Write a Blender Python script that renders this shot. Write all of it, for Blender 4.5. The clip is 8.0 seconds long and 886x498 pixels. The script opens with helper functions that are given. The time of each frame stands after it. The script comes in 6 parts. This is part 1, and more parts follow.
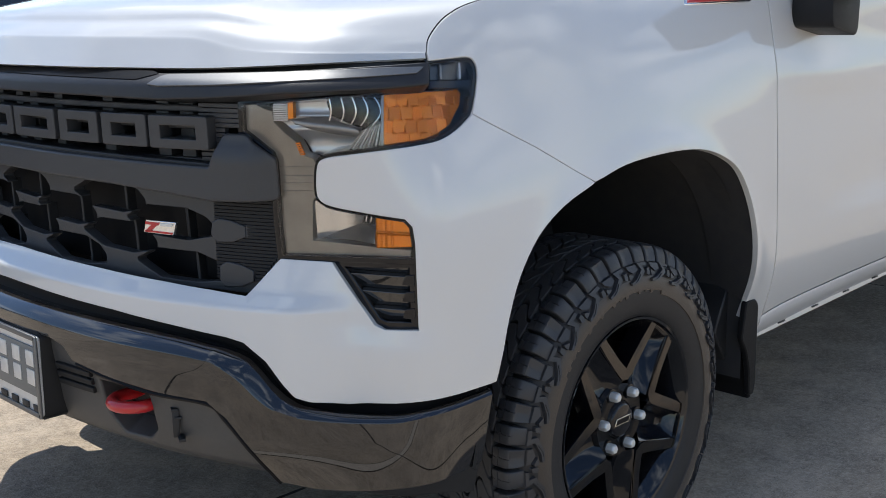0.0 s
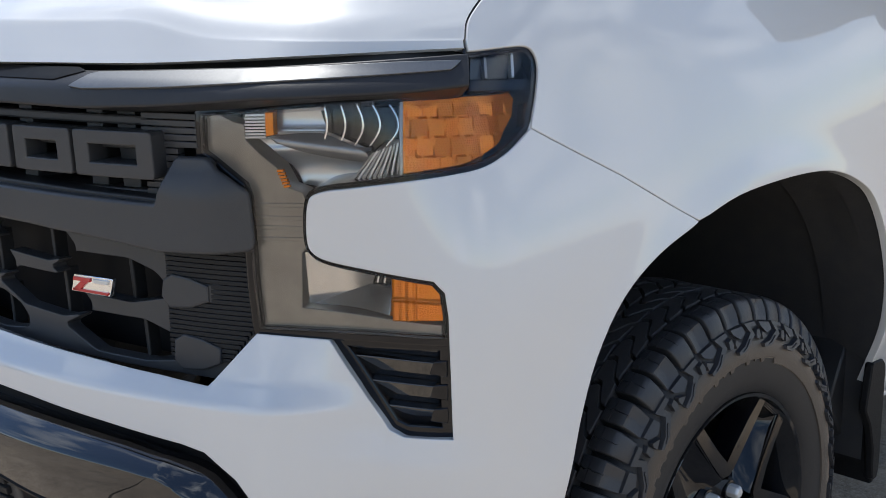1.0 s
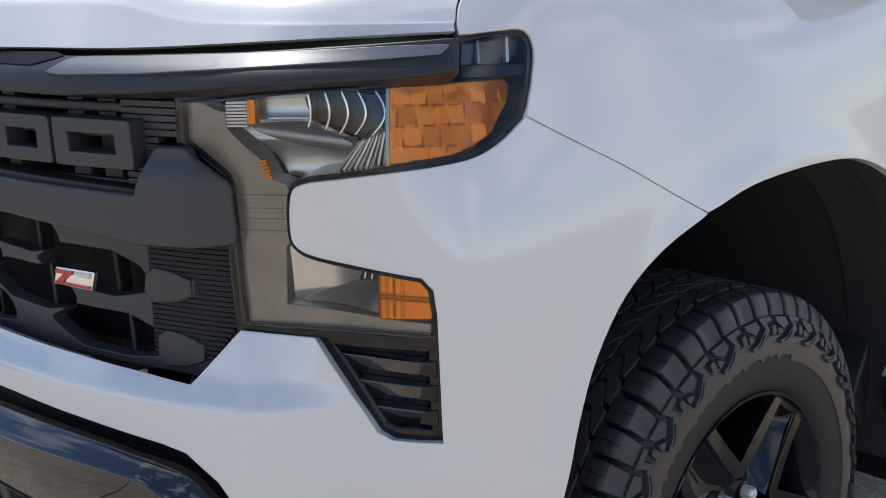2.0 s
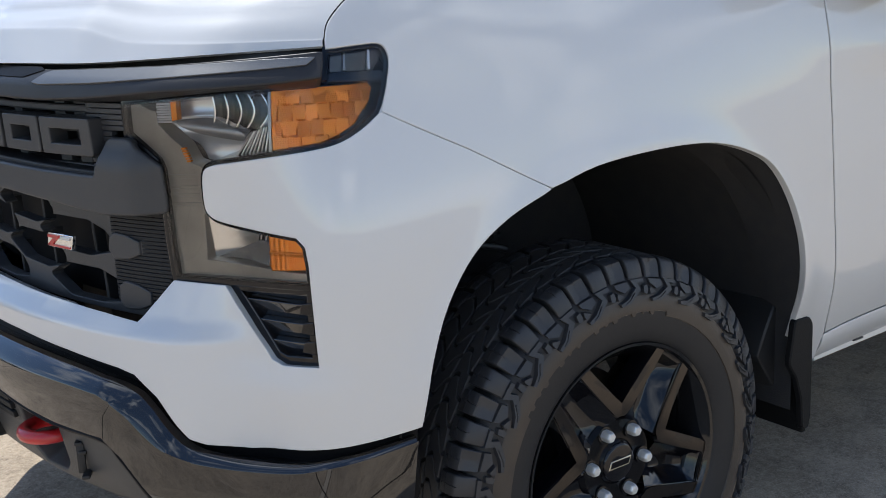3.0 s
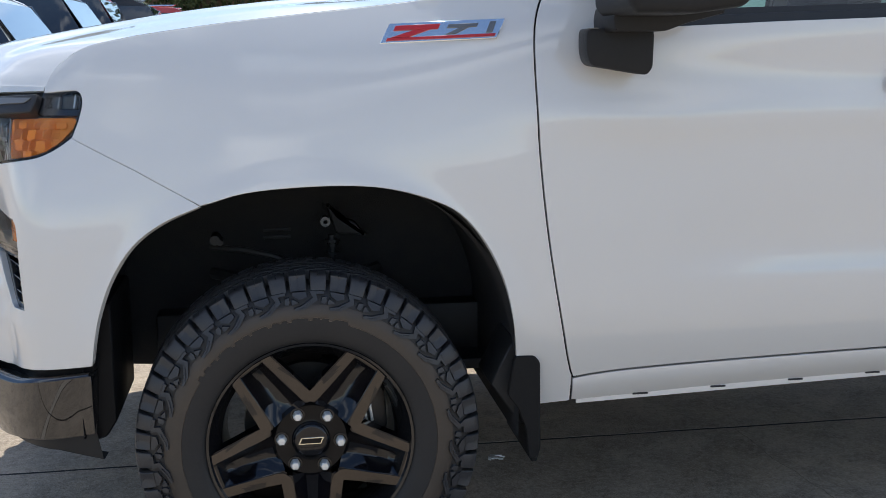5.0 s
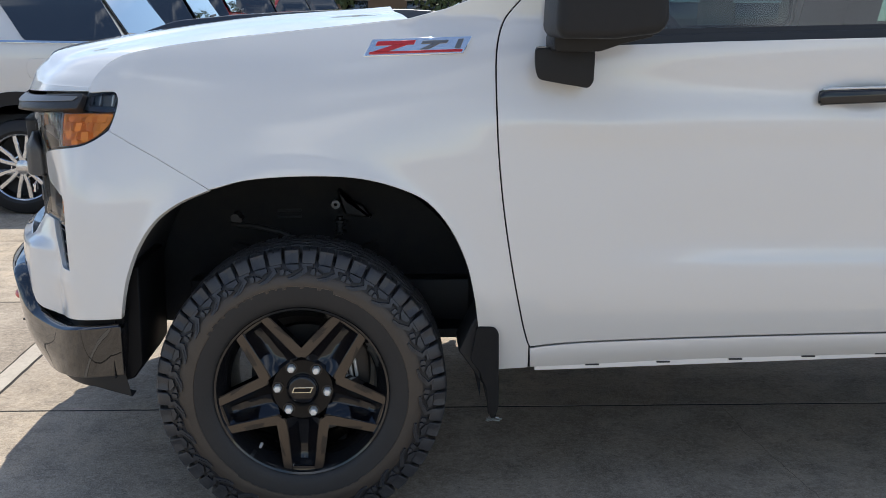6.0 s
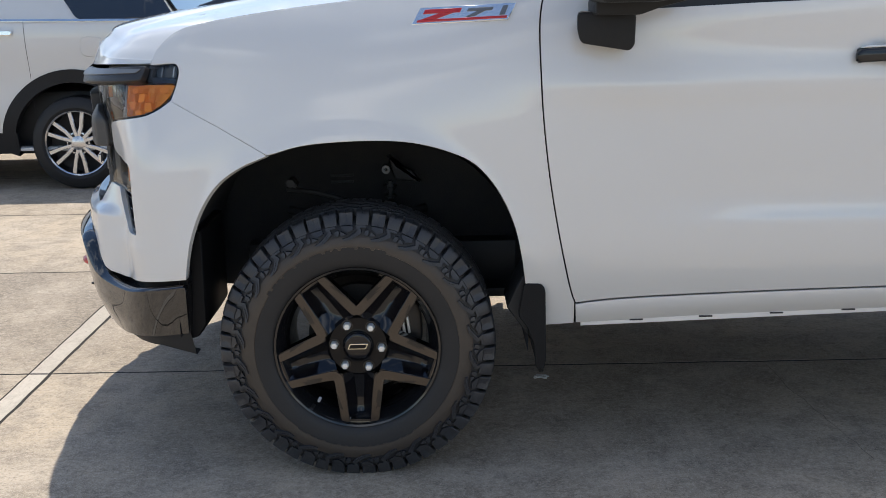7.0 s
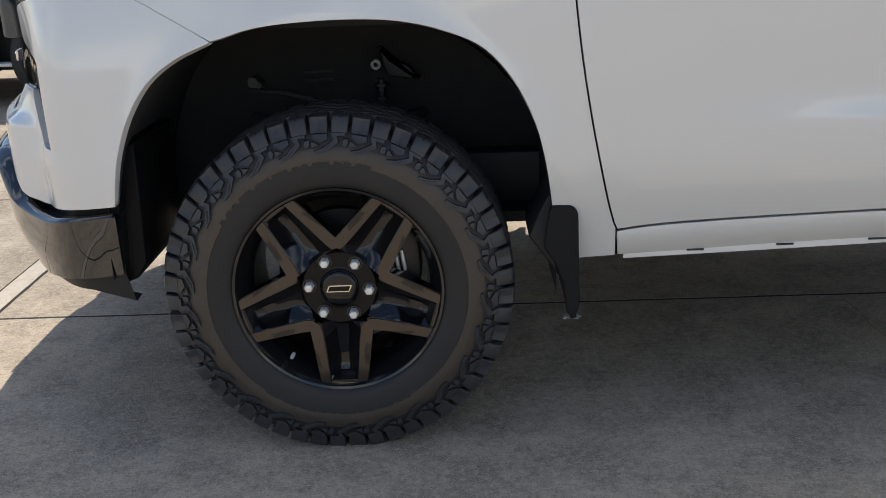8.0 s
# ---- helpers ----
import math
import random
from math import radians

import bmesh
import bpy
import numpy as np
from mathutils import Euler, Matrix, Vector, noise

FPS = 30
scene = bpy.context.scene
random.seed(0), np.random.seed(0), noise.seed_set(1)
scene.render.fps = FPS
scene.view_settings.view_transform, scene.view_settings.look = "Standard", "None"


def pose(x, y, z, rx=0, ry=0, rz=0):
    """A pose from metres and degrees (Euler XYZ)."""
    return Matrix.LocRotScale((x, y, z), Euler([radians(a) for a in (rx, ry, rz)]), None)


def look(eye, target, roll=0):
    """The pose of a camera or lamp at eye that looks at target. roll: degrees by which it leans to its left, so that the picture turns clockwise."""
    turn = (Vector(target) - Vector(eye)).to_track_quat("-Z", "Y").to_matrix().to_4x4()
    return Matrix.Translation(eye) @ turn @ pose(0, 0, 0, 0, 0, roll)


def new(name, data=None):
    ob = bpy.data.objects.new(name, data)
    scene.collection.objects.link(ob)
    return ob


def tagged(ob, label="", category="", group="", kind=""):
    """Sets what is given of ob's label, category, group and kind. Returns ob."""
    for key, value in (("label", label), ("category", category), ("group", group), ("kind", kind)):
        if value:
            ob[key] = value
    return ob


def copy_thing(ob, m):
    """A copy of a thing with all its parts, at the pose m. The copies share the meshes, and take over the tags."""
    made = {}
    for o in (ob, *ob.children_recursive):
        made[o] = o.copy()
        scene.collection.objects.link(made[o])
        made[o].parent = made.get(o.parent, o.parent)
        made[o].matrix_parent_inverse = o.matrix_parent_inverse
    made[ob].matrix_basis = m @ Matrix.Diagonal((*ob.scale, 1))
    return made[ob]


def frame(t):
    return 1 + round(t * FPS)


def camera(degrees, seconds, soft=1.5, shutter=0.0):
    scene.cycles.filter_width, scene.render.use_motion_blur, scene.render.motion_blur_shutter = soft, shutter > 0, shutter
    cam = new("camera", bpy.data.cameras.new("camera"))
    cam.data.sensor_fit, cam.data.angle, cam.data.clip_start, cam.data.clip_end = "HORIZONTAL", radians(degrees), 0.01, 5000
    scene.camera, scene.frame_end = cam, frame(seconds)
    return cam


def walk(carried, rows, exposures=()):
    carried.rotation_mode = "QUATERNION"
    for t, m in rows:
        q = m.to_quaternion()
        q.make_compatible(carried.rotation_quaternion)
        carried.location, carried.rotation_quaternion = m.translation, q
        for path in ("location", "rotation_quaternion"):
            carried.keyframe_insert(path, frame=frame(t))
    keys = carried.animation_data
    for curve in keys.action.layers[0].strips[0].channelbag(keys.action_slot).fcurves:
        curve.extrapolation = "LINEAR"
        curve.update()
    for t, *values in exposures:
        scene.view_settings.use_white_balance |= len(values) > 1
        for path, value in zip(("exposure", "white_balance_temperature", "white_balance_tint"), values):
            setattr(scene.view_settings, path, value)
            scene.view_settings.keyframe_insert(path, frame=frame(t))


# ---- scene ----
cam = camera(44.42, 8.0, soft=.35)
PATH = [
    (0, (-1.964, -2.324, 1.291), (-0.562, -0.957, 0.884), -0.5),
    (0.5, (-1.767, -2.057, 1.287), (-0.376, -0.682, 0.872), -0.5),
    (1, (-1.544, -1.878, 1.267), (-0.175, -0.481, 0.85), -0.7),
    (1.5, (-1.444, -1.813, 1.261), (-0.096, -0.401, 0.828), -0.6),
    (1.7, (-1.45, -1.816, 1.264), (-0.111, -0.399, 0.82), -0.7),
    (2.8, (-1.457, -2.252, 1.297), (-0.281, -0.703, 0.831), -2.1),
    (3, (-1.388, -2.379, 1.304), (-0.265, -0.79, 0.841), -2.5),
    (3.5, (-1.134, -2.69, 1.288), (-0.168, -0.991, 0.863), -2.4),
    (4, (-0.835, -3.011, 1.281), (-0.078, -1.202, 0.888), -2.2),
    (4.5, (-0.480, -3.269, 1.300), (0.059, -1.380, 0.925), -0.8),
    (4.7, (-0.309, -3.338, 1.289), (0.127, -1.418, 0.936), -0.8),
    (5.8, (0.28, -3.815, 1.412), (0.386, -1.859, 1.009), 0.4),
    (6, (0.267, -3.904, 1.404), (0.352, -1.947, 1.003), 0.3),
    (6.5, (0.245, -4.054, 1.414), (0.29, -2.099, 0.995), -0.4),
    (7, (0.251, -4.029, 1.395), (0.254, -2.08, 0.945), -1.0),
    (7.5, (0.301, -3.728, 1.317), (0.262, -1.796, 0.801), -1.8),
    (8, (0.302, -3.345, 1.218), (0.255, -1.434, 0.629), -2.2),
]
walk(cam, [(t, look(eye, target, roll)) for t, eye, target, roll in PATH], [(0, -.02, 6080, 10), (1.0, .04, 6060, 10), (3.0, .05, 6060, 10), (4.5, .09, 6080, 10), (6.0, .08, 6170, 10), (7.0, .06, 6280, 10), (7.5, -.08, 6390, 10), (8, .02, 6460, 10)])

# ---- daylight ----
SUN = Vector((.045, .42, 1.0)).normalized()
world = bpy.data.worlds.new("sky")
scene.world = world
world.use_nodes = True
wn = world.node_tree.nodes
sky = wn.new("ShaderNodeTexSky")
sky.sky_type, sky.sun_disc = "NISHITA", False
sky.dust_density, sky.ozone_density = .12, 1.6
sky.sun_elevation, sky.sun_rotation = math.asin(SUN.z), math.atan2(SUN.x, SUN.y)
wn["Background"].inputs["Strength"].default_value = .15
# loose white cloud over the blue
wl = world.node_tree.links
wco, wno, wra, wmi = wn.new("ShaderNodeTexCoord"), wn.new("ShaderNodeTexNoise"), wn.new("ShaderNodeValToRGB"), wn.new("ShaderNodeMix")
wno.inputs["Scale"].default_value, wno.inputs["Detail"].default_value, wno.inputs["Distortion"].default_value = 3.0, 8.0, .35
wma = wn.new("ShaderNodeMapping")
wma.inputs["Location"].default_value, wma.inputs["Scale"].default_value = (.7, .4, .2), (1.0, 1.0, 2.0)
wra.color_ramp.elements[0].position, wra.color_ramp.elements[1].position = .50, .68
wmi.data_type = "RGBA"
wl.new(wco.outputs["Generated"], wma.inputs["Vector"])
wl.new(wma.outputs["Vector"], wno.inputs["Vector"])
wl.new(wno.outputs["Fac"], wra.inputs["Fac"])
wl.new(wra.outputs["Color"], wmi.inputs["Factor"])
wl.new(sky.outputs["Color"], wmi.inputs["A"])
wmi.inputs["B"].default_value = (8.4, 8.8, 9.4, 1)
wl.new(wmi.outputs["Result"], wn["Background"].inputs["Color"])
lamp = bpy.data.lights.new("sun", "SUN")
lamp.energy, lamp.angle, lamp.color = 4.05, radians(.53), (1.0, .935, .82)
sun = new("sun", lamp)
sun.matrix_world = look(SUN * 30, (0, 0, 0))
# ---- tools ----
from mathutils import geometry


def dense(loop, step):
    out = []
    for a, b in zip(loop, loop[1:] + loop[:1]):
        n = max(1, int(math.dist(a, b) / step + .5))
        out += [(a[0] + (b[0] - a[0]) * i / n, a[1] + (b[1] - a[1]) * i / n) for i in range(n)]
    return out


def rounded(loop, r, n=4):
    """The loop with its corners rounded; a point may carry its own radius."""
    out = []
    for i, p in enumerate(loop):
        a, b, q = Vector(loop[i - 1][:2]), Vector(loop[(i + 1) % len(loop)][:2]), Vector(p[:2])
        rr = p[2] if len(p) > 2 else r
        da, db = (a - q), (b - q)
        k = min(rr, da.length * .45, db.length * .45)
        if k < 1e-4 or da.angle(db, 0) > 3.0:
            out.append(tuple(q))
            continue
        s, e = q + da.normalized() * k, q + db.normalized() * k
        out += [tuple((1 - t) ** 2 * s + 2 * t * (1 - t) * q + t * t * e) for t in [j / n for j in range(n + 1)]]
    return out


def smoothed(pts, n=4):
    """An open line of points, drawn as a smooth curve through them."""
    p = [Vector(q[:2]) for q in pts]
    q = [2 * p[0] - p[1]] + p + [2 * p[-1] - p[-2]]
    out = []
    for a, b, c, d in zip(q, q[1:], q[2:], q[3:]):
        for k in range(n):
            t = k / n
            out.append(tuple(.5 * (2 * b + (c - a) * t + (2 * a - 5 * b + 4 * c - d) * t * t + (3 * b - a - 3 * c + d) * t ** 3)))
    return out + [tuple(p[-1])]


def area(loop):
    return sum(a[0] * b[1] - b[0] * a[1] for a, b in zip(loop, loop[1:] + loop[:1])) / 2


def inset(loop, d):
    """The loop drawn in by d all round (d below 0: let out)."""
    s = 1 if area(loop) > 0 else -1
    out = []
    for i, p in enumerate(loop):
        a, b, q = Vector(loop[i - 1][:2]), Vector(loop[(i + 1) % len(loop)][:2]), Vector(p[:2])
        ta, tb = (q - a).normalized(), (b - q).normalized()
        n = Vector((-ta.y - tb.y, ta.x + tb.x))
        n = n.normalized() if n.length > 1e-6 else Vector((-ta.y, ta.x))
        c = max(.45, n.dot(Vector((-ta.y, ta.x))))
        out.append(tuple(q + n * (s * d / c)))
    return out


def both(half):
    """A full loop from its driver's-side half, which starts and ends at the middle line."""
    return list(half) + [(-p[0], p[1]) for p in reversed(half) if p[0] > 1e-6]


def inside(pts, loop):
    x, y = pts[:, 0], pts[:, 1]
    hit = np.zeros(len(pts), bool)
    for (x0, y0), (x1, y1) in zip(loop, loop[1:] + loop[:1]):
        if y0 != y1:
            hit ^= ((y0 > y) != (y1 > y)) & (x < (x1 - x0) * (y - y0) / (y1 - y0) + x0)
    return hit


def near(pts, loop):
    p = np.array(loop)
    return np.sqrt(((pts[:, None] - p[None]) ** 2).sum(-1)).min(1) if len(pts) else np.zeros(0)


def link(name, verts, faces, material, parent=None, normals=None, label="", smooth=True):
    me = bpy.data.meshes.new(name)
    me.from_pydata([tuple(v) for v in verts], [], [tuple(f) for f in faces])
    me.materials.append(material)
    me.polygons.foreach_set("use_smooth", [smooth] * len(me.polygons))
    me.update()
    if normals is not None:
        me.validate()
        me.normals_split_custom_set_from_vertices([tuple(n) for n in normals])
    ob = new(name, me)
    if parent is not None:
        ob.parent = parent
    return tagged(ob, label) if label else ob


def part(name, bm, material, parent, label="", smooth=True, angle=40):
    """Links a bmesh as one mesh under a thing or a part."""
    me = bpy.data.meshes.new(name)
    bm.normal_update()
    for e in bm.edges:
        e.smooth = len(e.link_faces) == 2 and e.calc_face_angle(0) < radians(angle)
    for f in bm.faces:
        f.smooth = smooth
    bm.to_mesh(me)
    bm.free()
    me.materials.append(material)
    ob = new(name, me)
    if parent is not None:
        ob.parent = parent
    return tagged(ob, label) if label else ob


def panel(name, loop, surf, material, parent, step=.025, depth=.014, edge=.002, holes=(), mirror=False, label=""):
    """A sheet cut to loop (in the surface's two numbers), laid on surf, with rounded edges folded back by depth."""
    loop = [tuple(p[:2]) for p in loop]
    loop = loop if area(loop) > 0 else loop[::-1]
    loops = [dense(loop, step * .7)] + [dense([tuple(p[:2]) for p in h], step * .7) for h in holes]
    co, ed = [], []
    for lp in loops:
        n0 = len(co)
        co += lp
        ed += [(n0 + i, n0 + (i + 1) % len(lp)) for i in range(len(lp))]
    lo, hi = np.min(co, 0), np.max(co, 0)
    gx, gy = np.meshgrid(np.arange(lo[0] + step / 2, hi[0], step), np.arange(lo[1] + step / 2, hi[1], step))
    grid = np.stack([gx.ravel(), gy.ravel()], -1)
    keep = inside(grid, loops[0])
    for h in loops[1:]:
        keep &= ~inside(grid, h)
    grid = grid[keep]
    grid = grid[near(grid, co) > step * .5] if len(grid) else grid
    res = geometry.delaunay_2d_cdt([Vector(p) for p in co] + [Vector(p) for p in grid.tolist()], ed, [], 0, 1e-6)
    uv = np.array([tuple(v) for v in res[0]])
    tris = []
    mids = np.array([uv[list(f)].mean(0) for f in res[2]])
    good = inside(mids, loops[0])
    for h in loops[1:]:
        good &= ~inside(mids, h)
    for f, ok in zip(res[2], good):
        if not ok:
            continue
        f = list(f)
        if area([tuple(uv[i]) for i in f]) < 0:
            f.reverse()
        tris.append(f)
    place = surf(uv[:, 0], uv[:, 1])
    h = 1e-3
    nrm = np.cross(surf(uv[:, 0] + h, uv[:, 1]) - surf(uv[:, 0] - h, uv[:, 1]), surf(uv[:, 0], uv[:, 1] + h) - surf(uv[:, 0], uv[:, 1] - h))
    nrm /= np.linalg.norm(nrm, axis=1)[:, None] + 1e-12
    used = {}
    for f in tris:
        for a, b in zip(f, f[1:] + f[:1]):
            used[(a, b)] = 1
    rim = [e for e in used if (e[1], e[0]) not in used]
    out = {}
    for a, b in rim:
        t = place[b] - place[a]
        for i in (a, b):
            o = np.cross(t, nrm[i])
            out[i] = out.get(i, 0) + o / (np.linalg.norm(o) + 1e-12)
    verts, norms, faces = list(place), list(nrm), list(tris)
    ring = {}
    for i, o in out.items():
        o = o / (np.linalg.norm(o) + 1e-12)
        mid = place[i] + o * edge * .7 - nrm[i] * edge * .3
        low = place[i] + o * edge - nrm[i] * edge
        ring[i] = len(verts)
        verts += [mid, low, low - nrm[i] * depth]
        norms += [(nrm[i] + o) * .7071, o, o]
    for a, b in rim:
        ra, rb = ring[a], ring[b]
        faces += [(b, a, ra, rb), (rb, ra, ra + 1, rb + 1), (rb + 1, ra + 1, ra + 2, rb + 2)]
    verts, norms = np.array(verts), np.array(norms)
    if mirror:
        verts[:, 1] *= -1
        norms[:, 1] *= -1
        faces = [f[::-1] for f in faces]
    return link(name, verts, faces, material, parent, norms if len(grid) > 3 else None, label, len(grid) > 3)


def box(size, at=(0, 0, 0), bevel=.004, turn=(0, 0, 0), bm=None, segments=2):
    """A bevelled block, in a bmesh of its own or added to bm."""
    one = bmesh.new()
    bmesh.ops.create_cube(one, size=1)
    bmesh.ops.scale(one, vec=size, verts=one.verts)
    if bevel:
        bmesh.ops.bevel(one, geom=one.edges[:], offset=min(bevel, min(size) * .45), segments=segments, affect="EDGES", profile=.5)
    one.transform(pose(*at, *turn))
    return one if bm is None else poured(bm, one)


def poured(bm, one):
    """Adds the mesh one to bm."""
    new_verts = [bm.verts.new(v.co) for v in one.verts]
    one.verts.index_update()
    for f in one.faces:
        try:
            bm.faces.new([new_verts[v.index] for v in f.verts])
        except ValueError:
            pass
    one.free()
    return bm


def prism(loop, d0, d1, axis="y", bevel=.002, segments=1):
    """A flat shape given by (a, b) pairs, drawn out from d0 to d1 along the axis."""
    bm = bmesh.new()
    def at(a, b, d):
        return {"y": (a, d, b), "x": (d, a, b), "z": (a, b, d)}[axis]
    lo = [bm.verts.new(at(a, b, d0)) for a, b in loop]
    hi = [bm.verts.new(at(a, b, d1)) for a, b in loop]
    n = len(loop)
    bm.faces.new(lo), bm.faces.new(hi)
    for i in range(n):
        bm.faces.new((lo[i], lo[(i + 1) % n], hi[(i + 1) % n], hi[i]))
    bmesh.ops.recalc_face_normals(bm, faces=bm.faces[:])
    if bevel:
        rims = [e for e in bm.edges if e.calc_face_angle(0) > .35]
        bmesh.ops.bevel(bm, geom=rims, offset=bevel, segments=segments, affect="EDGES", profile=.5)
    return bm


def revolve(profile, n=96, closed=False, arc=(0.0, 360.0)):
    """Turns (radius, y) pairs round the y axis: vertices and faces."""
    full = abs(arc[1] - arc[0]) >= 360
    ang = [radians(arc[0] + (arc[1] - arc[0]) * i / n) for i in range(n if full else n + 1)]
    verts = [(r * math.cos(a), y, r * math.sin(a)) for a in ang for r, y in profile]
    m, faces = len(profile), []
    for i in range(n):
        j = (i + 1) % len(ang)
        for k in range(m if closed else m - 1):
            k2 = (k + 1) % m
            faces.append((i * m + k, i * m + k2, j * m + k2, j * m + k))
    return verts, faces


def solid(verts, faces):
    bm = bmesh.new()
    vs = [bm.verts.new(v) for v in verts]
    for f in faces:
        try:
            bm.faces.new([vs[i] for i in f])
        except ValueError:
            pass
    bmesh.ops.recalc_face_normals(bm, faces=bm.faces[:])
    return bm


def tube(points, r, n=8, bm=None):
    """A round bar along points, with closed ends."""
    pts = [Vector(p) for p in points]
    one = bmesh.new()
    rings = []
    for i, p in enumerate(pts):
        d = (pts[min(i + 1, len(pts) - 1)] - pts[max(i - 1, 0)]).normalized()
        q = d.to_track_quat("Z", "Y")
        rr = r[i] if isinstance(r, (list, tuple)) else r
        rings.append([one.verts.new(p + q @ Vector((rr * math.cos(2 * math.pi * k / n), rr * math.sin(2 * math.pi * k / n), 0))) for k in range(n)])
    for a, b in zip(rings, rings[1:]):
        for k in range(n):
            one.faces.new((a[k], a[(k + 1) % n], b[(k + 1) % n], b[k]))
    one.faces.new(rings[0][::-1]), one.faces.new(rings[-1])
    bmesh.ops.recalc_face_normals(one, faces=one.faces[:])
    return one if bm is None else poured(bm, one)


def empty(name, label, category, group="", kind="", at=(0, 0, 0)):
    ob = new(name)
    ob.location = at
    ob.empty_display_size = .2
    return tagged(ob, label, category, group, kind)
# ---- materials ----
def material(name, base, rough=.5, metal=0.0, coat=0.0, coat_rough=.03, spec=.5, grain=None, bump=None, second=None, ior=1.5):
    """A principled material. grain: (scale, amount, other colour): fine change of colour; second: the same at a larger scale; bump: (scale, height in metres)."""
    m = bpy.data.materials.new(name)
    m.use_nodes = True
    nt = m.node_tree
    b = nt.nodes["Principled BSDF"]
    b.inputs["Base Color"].default_value = (*base, 1)
    b.inputs["Roughness"].default_value, b.inputs["Metallic"].default_value = rough, metal
    b.inputs["Coat Weight"].default_value, b.inputs["Coat Roughness"].default_value = coat, coat_rough
    b.inputs["Specular IOR Level"].default_value, b.inputs["IOR"].default_value = spec, ior
    co = nt.nodes.new("ShaderNodeTexCoord")
    last = None
    for g in (grain, second):
        if not g:
            continue
        no, ra, mi = nt.nodes.new("ShaderNodeTexNoise"), nt.nodes.new("ShaderNodeValToRGB"), nt.nodes.new("ShaderNodeMix")
        no.inputs["Scale"].default_value, no.inputs["Detail"].default_value = g[0], 5.0
        ra.color_ramp.elements[0].position, ra.color_ramp.elements[1].position = .35, .68
        ra.color_ramp.elements[1].color = (g[1], g[1], g[1], 1)
        mi.data_type = "RGBA"
        nt.links.new(co.outputs["Object"], no.inputs["Vector"])
        nt.links.new(no.outputs["Fac"], ra.inputs["Fac"])
        nt.links.new(ra.outputs["Color"], mi.inputs["Factor"])
        if last is None:
            mi.inputs["A"].default_value = (*base, 1)
        else:
            nt.links.new(last, mi.inputs["A"])
        mi.inputs["B"].default_value = (*g[2], 1)
        last = mi.outputs["Result"]
    if last is not None:
        nt.links.new(last, b.inputs["Base Color"])
    if bump:
        no, bu = nt.nodes.new("ShaderNodeTexNoise"), nt.nodes.new("ShaderNodeBump")
        no.inputs["Scale"].default_value, no.inputs["Detail"].default_value = bump[0], 4.0
        bu.inputs["Distance"].default_value = bump[1]
        nt.links.new(co.outputs["Object"], no.inputs["Vector"])
        nt.links.new(no.outputs["Fac"], bu.inputs["Height"])
        nt.links.new(bu.outputs["Normal"], b.inputs["Normal"])
    return m


def clear(name, tint=(1, 1, 1), gloss_rough=.0, ior=1.5):
    """A thin clear sheet: see-through, with gloss."""
    m = bpy.data.materials.new(name)
    m.use_nodes = True
    nt = m.node_tree
    nt.nodes.remove(nt.nodes["Principled BSDF"])
    tr, gl, mi, fr = (nt.nodes.new("ShaderNode" + k) for k in ("BsdfTransparent", "BsdfGlossy", "MixShader", "Fresnel"))
    tr.inputs["Color"].default_value = (*tint, 1)
    gl.inputs["Roughness"].default_value = gloss_rough
    fr.inputs["IOR"].default_value = ior
    nt.links.new(fr.outputs["Fac"], mi.inputs["Fac"])
    nt.links.new(tr.outputs["BSDF"], mi.inputs[1])
    nt.links.new(gl.outputs["BSDF"], mi.inputs[2])
    nt.links.new(mi.outputs["Shader"], nt.nodes["Material Output"].inputs["Surface"])
    return m


WHITE = material("white_paint", (.700, .688, .664), .4, coat=1.0, coat_rough=.022, grain=(900, .06, (.69, .70, .71)))
WHITE.node_tree.nodes["Principled BSDF"].inputs["Coat IOR"].default_value = 1.74
GLOSS = material("gloss_black", (.009, .009, .010), .07, spec=.6, grain=(40, .3, (.010, .010, .010)))
POCKET = material("satin_black", (.008, .008, .009), .45, spec=.12, grain=(40, .3, (.006, .006, .006)))
PLASTIC = material("black_plastic", (.020, .020, .021), .5, spec=.22, grain=(60, .5, (.023, .023, .023)), bump=(700, .0006))
SKID = material("grey_skid_plastic", (.062, .060, .058), .5, grain=(60, .5, (.076, .073, .07)), bump=(700, .0006))
DARK = material("dark_plastic", (.018, .018, .019), .55, grain=(30, .5, (.02, .02, .02)))
GRILLE = material("grille_grey", (.046, .046, .048), .42, grain=(80, .5, (.052, .051, .051)), bump=(900, .0003))
LINER = material("wheel_liner", (.042, .042, .044), .95, spec=.12, grain=(25, .7, (.052, .050, .048)), bump=(300, .001))
BAR = material("black_bar_plastic", (.024, .024, .027), .42, spec=.4, grain=(80, .5, (.029, .029, .031)), bump=(900, .0003))
SATIN = material("satin_silver", (.20, .203, .206), .42, metal=.75, grain=(300, .4, (.16, .163, .166)))
CHROME = material("chrome", (.88, .88, .88), .14, metal=1.0)

